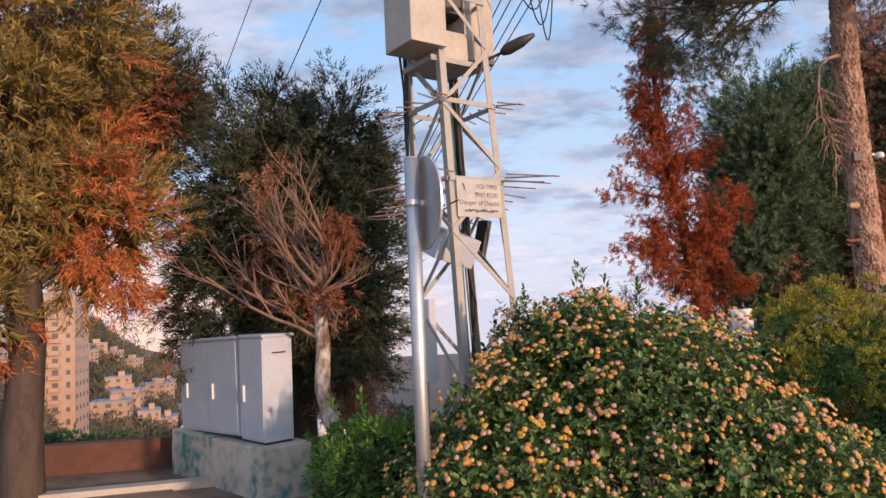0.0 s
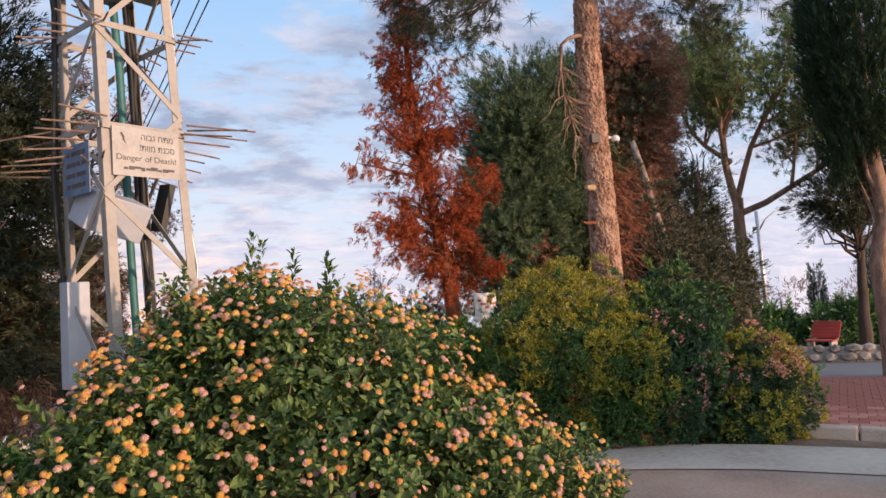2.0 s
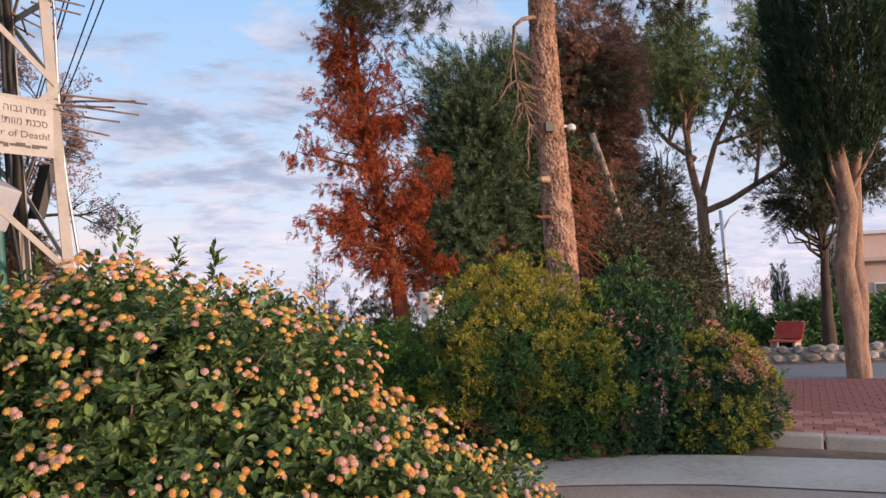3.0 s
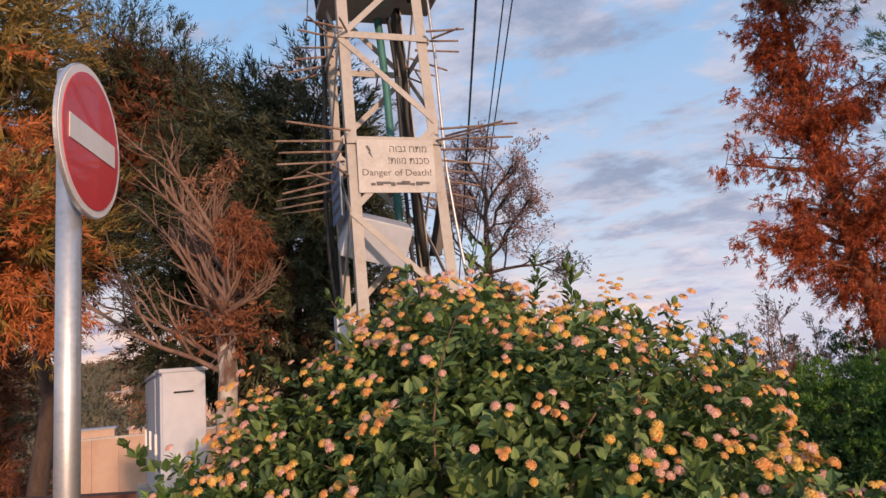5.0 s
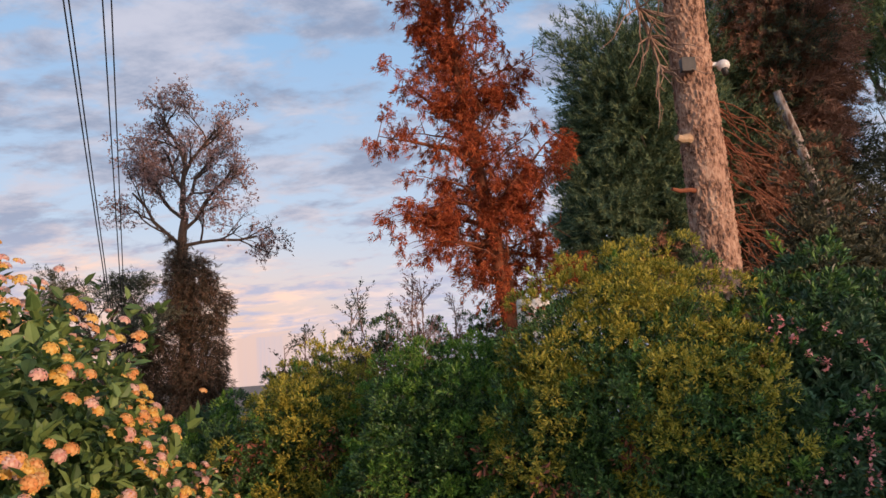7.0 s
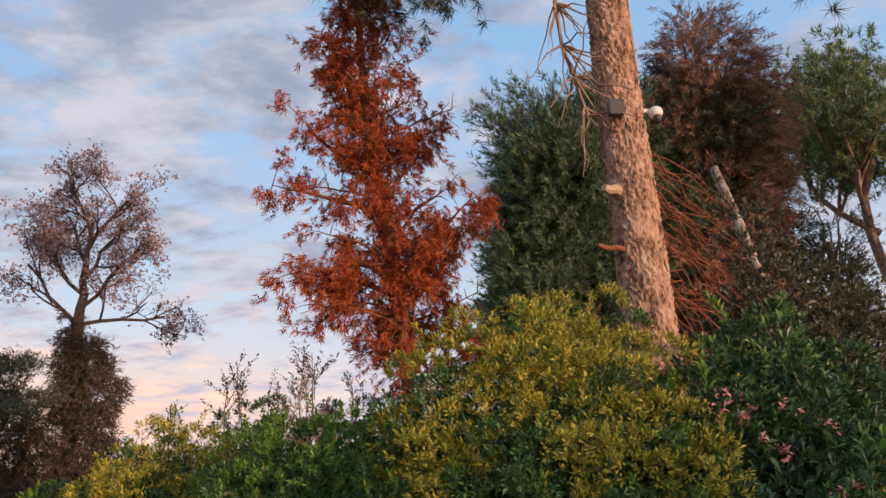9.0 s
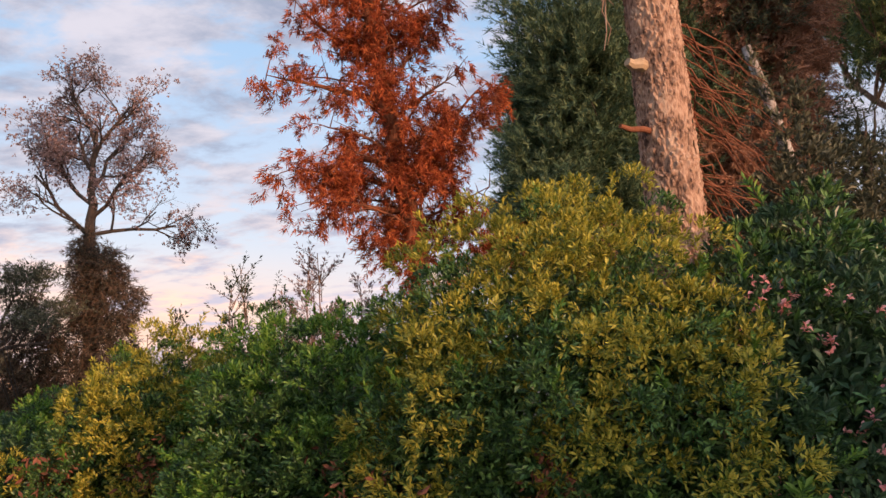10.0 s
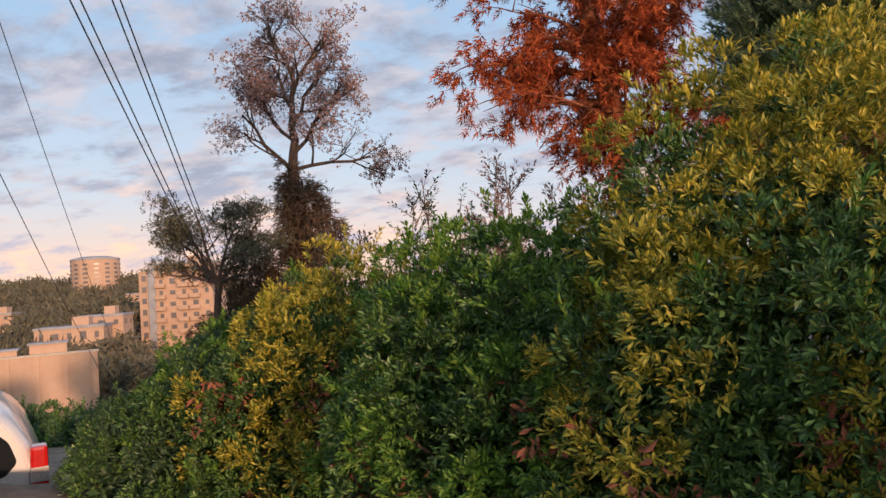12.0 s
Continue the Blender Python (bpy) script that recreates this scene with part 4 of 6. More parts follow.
def conifer_mass(name, label, x, y, blobs, count, needle, seed, trunk_h=4.0, extra=None, per=30, length=0.20, size=0.062, droop=0.0, trunk_r=0.16, depth=0.45, core=0.3):
    """A dense dark conifer: trunk, limbs, and sprays on a lumpy outline with gaps."""
    o = (x, y, float(gz(x, y)))
    t = base(name, *o, label, "tree")
    paths = [(wobbly(o, (x + 0.1, y, o[2] + trunk_h), 8, 0.06, seed), np.linspace(trunk_r, trunk_r * 0.3, 8))]
    p, d = on_blobs(blobs, count, depth, 0.30, 1.1, floor=o[2] + 0.3)
    r = np.random.default_rng(seed)
    for i in range(70):
        q = p[r.integers(len(p))]
        foot = np.array([x, y, o[2] + min(trunk_h * 0.95, max(0.5, (q[2] - o[2]) * 0.75))])
        paths.append((wobbly(foot, q, 6, 0.08, i), np.linspace(0.035, 0.008, 6)))
    woody(t, o, paths, M["dark_bark"], "trunk", 6)
    d = unit(d + np.array([0, 0, 0.3 - droop]))
    pick = rng.permutation(len(p))[:len(p) // 5]
    wide = rng.normal(size=(len(pick), 5, 3)) * np.array([0.085, 0.085, 0.075])
    p, d = (p[pick][:, None] + wide).reshape(-1, 3), unit(d[pick][:, None] + wide * 4).reshape(-1, 3)
    if extra:
        which = lumpy(p, 1, 0.9) + extra[1] * (p[:, 0] - x) + extra[2] * (p[:, 2] - o[2] - 2.5) > extra[3]
        leafy(t, o, sprays(NEEDLE, p[which], d[which] + np.array([0, 0, -0.5]), per, length, size, 0.8), M[extra[0]], "dead_crown", "rust-brown dead foliage")
        p, d = p[~which], d[~which]
    leafy(t, o, sprays(NEEDLE, p, d, per, length, size, 0.8), M[needle], "crown")
    q, qd = on_blobs([(c, tuple(k * 0.62 for k in rr)) for c, rr in blobs], int(count * core), 0.5, 0.3, 1.1, floor=o[2] + 0.3)
    leafy(t, o, sprays(NEEDLE, q, qd, 26, length * 1.4, size * 2.2, 0.8), M[extra[0] if extra and extra[3] < 0 else needle], "inner_crown")
    return t


# trees behind the tower
conifer_mass("cypress_tree", "dark green cypress with brownish hanging sprays", -1.6, 7.4, [((-1.5, 7.35, 2.35), (0.95, 0.8, 1.6)), ((-2.15, 7.2, 2.7), (0.7, 0.7, 1.3)), ((-0.95, 7.4, 1.9), (0.45, 0.5, 1.7)), ((-1.15, 7.35, 3.3), (0.5, 0.5, 0.95)), ((-2.5, 7.3, 1.8), (0.6, 0.6, 0.9)), ((-1.8, 7.3, 3.6), (0.4, 0.4, 0.7))], 6000, "dark_needle", 31, 3.6, ("rust_needle", -0.25, -0.12, 0.34), droop=0.5, depth=0.6, core=0.06)
conifer_mass("pine_tree", "olive and rusty pine hanging over the verge", -3.72, 5.7, [((-3.8, 5.6, 3.2), (0.95, 1.0, 1.4)), ((-3.1, 5.8, 2.5), (0.65, 0.7, 0.75)), ((-4.1, 5.4, 1.9), (0.6, 0.6, 0.6)), ((-3.5, 5.7, 4.4), (1.0, 0.9, 0.9))], 3000, "warm_needle", 33, 4.4, ("brown_needle", -0.12, -0.06, 0.0), trunk_r=0.18, depth=0.7, core=0.12)
conifer_mass("pine_tree", "brown and dark green pine behind the withered trees", -5.3, 8.1, [((-4.2, 8.2, 4.4), (1.1, 0.9, 1.4)), ((-3.5, 8.2, 4.2), (0.7, 0.7, 0.9)), ((-4.9, 8.1, 3.2), (0.8, 0.7, 0.9))], 2600, "dark_needle", 35, 4.6, ("clump_needle", 0.0, -0.08, -0.12), depth=0.7)
conifer_mass("conifer_tree", "broad rust-brown conifer down the verge", -8.6, 9.6, [((-8.6, 9.6, 1.6), (1.4, 1.3, 2.6)), ((-8.1, 9.2, 0.0), (1.2, 1.1, 1.3)), ((-9.2, 9.8, 3.6), (1.3, 1.2, 2.0)), ((-7.9, 9.9, 3.4), (1.0, 0.9, 1.4))], 5600, "dark_needle", 45, 5.0, ("clump_needle", 0.0, -0.04, -0.2), trunk_r=0.2, depth=0.6, droop=0.5)
# dark trees behind the big pine
conifer_mass("conifer_tree", "broad dense green conifer with a domed crown", 6.9, 13.2, [((6.6, 13.1, 3.4), (1.4, 1.2, 2.6)), ((5.85, 12.9, 2.4), (0.9, 1.0, 1.6)), ((7.4, 13.2, 3.8), (1.2, 1.1, 2.2)), ((6.1, 12.8, 4.0), (0.8, 0.8, 1.2))], 10500, "green_needle", 37, 5.6, ("rust_needle", 0.30, -0.10, 0.34), depth=0.5, core=0.2, size=0.075)
conifer_mass("conifer_tree", "tall conifer with rust-brown dead foliage", 9.0, 13.0, [((8.5, 13.0, 3.8), (1.15, 1.1, 3.4)), ((8.0, 12.4, 2.0), (0.9, 0.8, 1.5)), ((8.9, 13.2, 4.8), (0.9, 0.9, 2.2))], 7600, "dark_needle", 39, 6.4, ("rust_needle", 0.0, 0.0, -0.22), depth=0.5, droop=0.4)
conifer_mass("conifer_tree", "dark ragged conifer behind the others", 11.3, 14.6, [((11.3, 14.6, 2.4), (0.8, 0.8, 2.6)), ((11.9, 14.5, 1.2), (0.8, 0.8, 1.1))], 1700, "dark_needle", 41, 4.5, depth=0.8)


def snag():
    o = (8.5, 10.6, float(gz(8.5, 10.6)))
    t = base("dead_stump", *o, "leaning dead grey tree stump, broken at the top", "stump")
    pts = wobbly(o, (7.32, 10.7, 3.75), 8, 0.03, 2)
    part("trunk", capped(pts - np.array(o), np.linspace(0.085, 0.048, 8), 12), M["pale_bark"], t, smooth=True)


snag()


def umbrella_pine():
    o = (13.0, 15.2, float(gz(13, 15.2)))
    t = base("forked_pine", *o, "pine with a forked trunk and airy green crown", "tree")
    paths, tips, ways = [(wobbly(o, (13.0, 15.2, 3.3), 8, 0.05, 1), np.linspace(0.17, 0.13, 8))], [], []
    arms = [((13.0, 15.2, 2.9), (0.85, -0.42, 0.20), 3.4, 0.095), ((13.0, 15.2, 3.0), (-0.28, 0.1, 1), 3.2, 0.105), ((13.0, 15.2, 3.3), (0.35, 0.0, 1), 3.2, 0.08), ((12.9, 15.2, 4.2), (-0.75, 0.0, 0.7), 1.9, 0.07)]
    for i, (b, d, ln, rd) in enumerate(arms):
        ps, tp, td = grow(b, d, ln, rd, 3, split=4, spread=0.75, rise=0.1, shrink=0.52, seed=60 + i)
        paths += ps
        tips.append(tp)
        ways.append(td)
    woody(t, o, paths, M["bark"], "trunk", 6)
    tp, td = np.concatenate(tips), np.concatenate(ways)
    tp = np.repeat(tp, 14, 0) + rng.normal(size=(len(tp) * 14, 3)) * 0.28
    td = unit(np.repeat(td, 14, 0) + rng.normal(size=(len(td) * 14, 3)) * 0.6)
    leafy(t, o, sprays(NEEDLE, tp, td, 26, 0.20, 0.11, 0.9), M["pine_needle"], "crown")


umbrella_pine()


def tall_cypress(x, y, h, r0, foot, label, two=False, count=2600, name="cypress_tree"):
    o = (x, y, float(gz(x, y)))
    t = base(name, *o, label, "tree")
    paths = [(wobbly(o, (x - 0.25, y, o[2] + h * 0.7), 8, 0.06, 3), np.linspace(r0 * (0.2 if two else 0.28), r0 * 0.08, 8))]
    if two:
        paths.append((wobbly((x + 0.05, y, o[2] + 0.6), (x + 0.55, y + 0.1, o[2] + h * 0.6), 8, 0.05, 4), np.linspace(r0 * 0.14, r0 * 0.05, 8)))
        for i in range(8):
            z = o[2] + foot * (0.7 + 0.1 * i)
            paths.append((wobbly((x - 0.05, y, z), (x + math.sin(i * 2.2) * r0 * 0.7, y + math.cos(i * 2.2) * r0 * 0.5, z + 1.2), 5, 0.03, i), np.linspace(0.05, 0.01, 5)))
    woody(t, o, paths, M["dark_bark"] if not two else M["bark"], "trunk", 8)
    mid = o[2] + foot + (h - foot) / 2
    p, d = on_blobs([((x, y, mid), (r0, r0, (h - foot) / 2)), ((x, y, mid - (h - foot) * 0.2), (r0 * 1.05, r0 * 1.05, (h - foot) * 0.3))], count, 0.4, 0.25, 1.3)
    leafy(t, o, sprays(NEEDLE, p, unit(d * 0.5 + np.array([0, 0, 1.0])), 26, 0.30, 0.10, 0.5), M["cypress_needle"], "crown")
    return t


tall_cypress(11.6, 9.9, 9.6, 0.95, 3.5, "old cypress with a twin trunk and dark crown", True, 4200)
tall_cypress(26.4, 26.8, 2.9, 0.32, 0.15, "slim young cypress in a far garden", count=260)
tall_cypress(22.4, 20.2, 2.75, 0.26, 0.15, "slim young cypress beside the house", count=260)
conifer_mass("broad_tree", "dark broad-leaved tree beyond the paving", 14.5, 13.2, [((14.3, 13.3, 3.0), (1.1, 1.0, 0.9)), ((15.3, 13.0, 3.7), (1.2, 1.0, 1.1))], 1500, "dark_needle", 43, 3.2, depth=0.7)


def dead_tree():
    o = (-0.98, 5.7, float(gz(-0.98, 5.7)))
    t = base("dead_tree", *o, "bare dying tree with pale peeling trunk", "tree")
    v, f = tubes([(wobbly(o, (-1.14, 5.75, 1.72), 10, 0.02, 5) + np.array([[0.008 * math.sin(i), 0, 0] for i in range(10)]), np.linspace(0.085, 0.058, 10))], 16)
    raw("trunk", rel(v, o), f, M["pale_bark"], t, "pale peeling bark", smooth=True)
    paths = []
    r = np.random.default_rng(8)
    top = np.array([-1.14, 5.75, 1.70])
    for i in range(11):
        d = unit(np.array([-0.62 + r.normal() * 0.30, -0.15 + r.normal() * 0.35, 0.85 + r.normal() * 0.16]))
        at = top + np.array([0.015 * i, -0.004 * i, -0.34 + 0.075 * i])
        ps, tp, td = grow(at, d, 0.75 + 0.45 * r.random(), 0.020, 2, split=4, spread=0.55, rise=0.06, shrink=0.5, wobble=0.13, seed=i + 70, min_at=0.25)
        paths += ps
    for i in range(5):
        d = unit(np.array([0.55 + r.normal() * 0.3, -0.2, 0.15 + r.normal() * 0.3]))
        ps, tp, td = grow(top + np.array([0, 0, 0.05]), d, 0.4, 0.02, 2, split=3, spread=0.6, seed=i + 90)
        paths += ps
    paths.append((wobbly(top, (-0.95, 5.7, 2.35), 6, 0.02, 2), np.linspace(0.05, 0.03, 6)))
    woody(t, o, paths, M["dead_wood"], "branching", 5)
    c = np.array([-0.92, 5.68, 2.28])
    p = c + rng.normal(size=(120, 3)) * np.array([0.09, 0.08, 0.12])
    leafy(t, o, sprays(NEEDLE, p, np.tile([0, 0, -1.0], (len(p), 1)) + rng.normal(size=(len(p), 3)) * 0.4, 30, 0.10, 0.05, 0.7), M["clump_needle"], "dead_foliage", "clump of rusty dead foliage")
    p2 = np.array([-1.10, 5.72, 1.68]) + rng.normal(size=(60, 3)) * np.array([0.15, 0.12, 0.06])
    leafy(t, o, sprays(PLUME, p2, np.tile([0, 0, -0.6], (len(p2), 1)) + rng.normal(size=(len(p2), 3)), 22, 0.1, 0.05, 0.9), M["clump_needle"], "dead_growth")


dead_tree()


def ivy_tree():
    o = (-2.75, 19.7, -2.9)
    o = (o[0], o[1], float(gz(o[0], o[1])))
    t = base("bare_tree", *o, "half-bare tree with an ivy-clad trunk", "tree")
    fork = np.array([-2.75, 19.7, 3.5])
    paths = [(wobbly(o, fork, 8, 0.06, 9), np.linspace(0.24, 0.13, 8)), (wobbly(fork, fork + np.array([0.15, 0, 2.3]), 8, 0.05, 10), np.linspace(0.12, 0.04, 8))]
    tips, ways = [], []
    for i, (d, ln) in enumerate([((-0.9, 0.1, 0.55), 1.5), ((0.8, 0.1, 0.55), 1.5), ((-0.6, 0.1, 0.8), 1.4), ((0.5, -0.2, 0.9), 1.2), ((-0.35, 0.2, 1), 1.3), ((0.3, 0.1, 1), 1.2), ((-0.2, -0.1, 1), 1.1), ((0.75, 0.0, 0.35), 1.5)]):
        at = fork + np.array([0.02, 0, 0.34]) * (i % 7)
        ps, tp, td = grow(at, d, ln * 1.2, 0.05, 4, split=4, spread=0.8, rise=0.08, shrink=0.56, wobble=0.2, seed=110 + i, steps=4, min_at=0.3)
        paths += ps
        tips.append(tp)
        ways.append(td)
    woody(t, o, paths, M["dark_bark"], "trunk", 5)
    tp, td = np.concatenate(tips), np.concatenate(ways)
    tp = np.repeat(tp[lumpy(tp, 1, 1.3) > -0.2], 3, 0)
    tp = tp + rng.normal(size=tp.shape) * 0.08
    leafy(t, o, sprays(BROAD, tp, rng.normal(size=tp.shape), 5, 0.10, 0.046), M["mauve_leaf"], "crown", "sparse withered leaves")
    p, d = on_blobs([((-2.78, 19.6, 2.6), (0.32, 0.30, 1.25)), ((-2.30, 19.6, 2.0), (0.68, 0.45, 0.9)), ((-2.45, 19.6, 2.75), (0.46, 0.38, 0.65)), ((-2.3, 19.5, 0.7), (0.65, 0.5, 0.9)), ((-3.7, 19.6, 1.2), (0.8, 0.5, 0.9)), ((-2.9, 19.6, 0.0), (1.2, 0.6, 0.8)), ((-4.4, 19.6, 0.0), (0.9, 0.5, 0.5))], 5200, 0.6, 0.4, 2.0)
    leafy(t, o, sprays(NEEDLE, p, d * 0.6 + np.array([0, 0, -0.7]) + rng.normal(size=p.shape) * 0.3, 18, 0.2, 0.09, 0.9), M["creeper"], "ivy", "dark hanging ivy")


ivy_tree()


def small_pine():
    o = (-4.4, 19.0, float(gz(-4.4, 19.0)))
    t = base("small_tree", *o, "small olive-green tree with an open flat crown", "tree")
    paths, tips = [(wobbly(o, (-4.3, 19.0, 1.2), 6, 0.1, 2), np.linspace(0.12, 0.07, 6))], []
    for i, d in enumerate([(-0.6, 0, 0.6), (0.5, 0, 0.6), (0.0, 0.2, 0.9), (-0.95, 0, 0.3), (0.9, 0, 0.2), (-0.8, 0.2, 0.45), (-0.3, -0.3, 0.8)]):
        ps, tp, td = grow((-4.3, 19.0, 1.1), d, 1.2, 0.042, 3, split=3, spread=0.6, rise=0.1, shrink=0.6, seed=130 + i)
        paths += ps
        tips.append(tp)
    woody(t, o, paths, M["dark_bark"], "trunk", 5)
    tp = np.concatenate(tips)
    tp = np.repeat(tp, 15, 0) + rng.normal(size=(len(tp) * 15, 3)) * np.array([0.17, 0.17, 0.07])
    leafy(t, o, sprays(LEAF, tp, rng.normal(size=tp.shape) + np.array([0, 0, 0.5]), 10, 0.12, 0.055), M["olive_leaf"], "crown")


small_pine()


def wispy(name, label, spots, mat, seed):
    c = np.mean(np.array(spots), axis=0)
    o = (c[0], c[1], float(gz(c[0], c[1])))
    t = base(name, *o, label, "shrub")
    r = np.random.default_rng(seed)
    paths, tp, tw = [], [], []
    for i, (x, y, top) in enumerate(spots):
        foot = np.array([x, y, float(gz(x, y))])
        tip = np.array([x + r.normal() * 0.08, y, top])
        pts = wobbly(foot, tip, 7, 0.05, i + seed)
        paths.append((pts, np.linspace(0.014, 0.003, 7)))
        for k in range(26):
            h = 0.4 + 0.6 * r.random()
            b = foot + (tip - foot) * h
            d = unit(np.array([r.normal() * 0.7, r.normal() * 0.5, 1.0]))
            ln = (0.2 + 0.45 * r.random()) * (1.25 - h)
            paths.append(([b, b + d * ln * 0.5, b + d * ln], [0.005, 0.003, 0.0015]))
            for m in range(4):
                tp.append(b + d * ln * (0.35 + 0.2 * m))
                tw.append(d)
    woody(t, o, paths, M["dead_wood"], "stem_growth", 4)
    leafy(t, o, sprays(LEAF, np.array(tp), np.array(tw), 5, 0.10, 0.04, 0.8), M[mat], "leaves")


hedge_bush("brushwood", "brownish scrub behind the hedge", [((2.5, 10.9, 0.35), (0.9, 0.6, 0.95)), ((3.7, 10.6, 0.4), (0.9, 0.6, 1.0)), ((1.5, 11.2, 0.1), (0.7, 0.5, 0.9))], 1500, ("rust_needle", "hedge_leaf"), patch=0.05, depth=0.5)
wispy("wispy_shrub", "thin grey-green shrub showing over the hedge", [(1.35, 10.6, 1.1), (1.55, 10.7, 1.25), (1.7, 10.6, 1.05), (2.15, 10.4, 1.5), (2.3, 10.5, 1.7), (2.45, 10.4, 1.4)], "ivy", 300)
wispy("wispy_shrub", "thin brownish shrub showing over the hedge", [(2.7, 10.4, 1.65), (2.85, 10.5, 1.55), (3.0, 10.4, 1.75), (3.2, 10.5, 1.4)], "mauve_leaf", 320)

# ---- tower ----
E1, E2 = np.array([0.82, 0.57, 0.0]), np.array([-0.57, 0.82, 0.0])
TC = np.array([0.15, 5.69])


def tower_at(i, j, z):
    """A place on the tower; i, j in -1..1 across its faces."""
    w = 0.5 * (0.58 - 0.036 * (z - 2.66))
    c = np.array([TC[0] - 0.035 * (z - 2.66), TC[1] + 0.004 * (z - 2.66), z])
    return c + (E1 * i + E2 * j) * w


def bar(a, b, wide, thick, face):
    """A flat steel bar from a to b whose broad side looks along face."""
    a, b, face = Vector(a), Vector(b), Vector(face)
    y = (b - a).normalized()
    x = y.cross(face).normalized()
    z = x.cross(y)
    m = Matrix((x, y, z)).transposed().to_4x4()
    m.translation = (a + b) / 2
    return block((wide, (b - a).length, thick), m=m)


def angle_leg(a, b, i, j, wide=0.064, thick=0.008):
    """An L-profile leg with its heel outward."""
    bm = bmesh.new()
    prof = [(0, 0), (-wide, 0), (-wide, -thick), (-thick, -thick), (-thick, -wide), (0, -wide)]
    rings = []
    for p in (a, b):
        rings.append([bm.verts.new(Vector(p) + Vector(E1) * (u * i) + Vector(E2) * (v * j)) for u, v in prof])
    for k in range(6):
        bm.faces.new((rings[0][k], rings[0][(k + 1) % 6], rings[1][(k + 1) % 6], rings[1][k]))
    bm.faces.new(rings[0])
    bm.faces.new(rings[1][::-1])
    bmesh.ops.recalc_face_normals(bm, faces=bm.faces)
    return bm


def mesh_text(name, body, size, mat, parent, m, width=None):
    cu = bpy.data.curves.new(name, "FONT")
    cu.body, cu.size, cu.align_x, cu.align_y, cu.extrude = body, size, "CENTER", "CENTER", 0.0006
    tmp = bpy.data.objects.new(name, cu)
    scene.collection.objects.link(tmp)
    bpy.context.view_layer.update()
    me = bpy.data.meshes.new_from_object(tmp.evaluated_get(bpy.context.evaluated_depsgraph_get()))
    bpy.data.objects.remove(tmp)
    me.materials.clear()
    me.materials.append(mat)
    k = 1.0
    if width and len(me.vertices):
        xs = [v.co.x for v in me.vertices]
        k = width / (max(xs) - min(xs))
    me.transform(m @ Matrix.Diagonal((k, 1, 1, 1)))
    ob = new(name, me)
    ob.parent = parent
    return ob


def face_pose(c, x_way, normal):
    x, n = Vector(x_way).normalized(), Vector(normal).normalized()
    y = n.cross(x)
    m = Matrix((x, y, n)).transposed().to_4x4()
    m.translation = Vector(c)
    return m


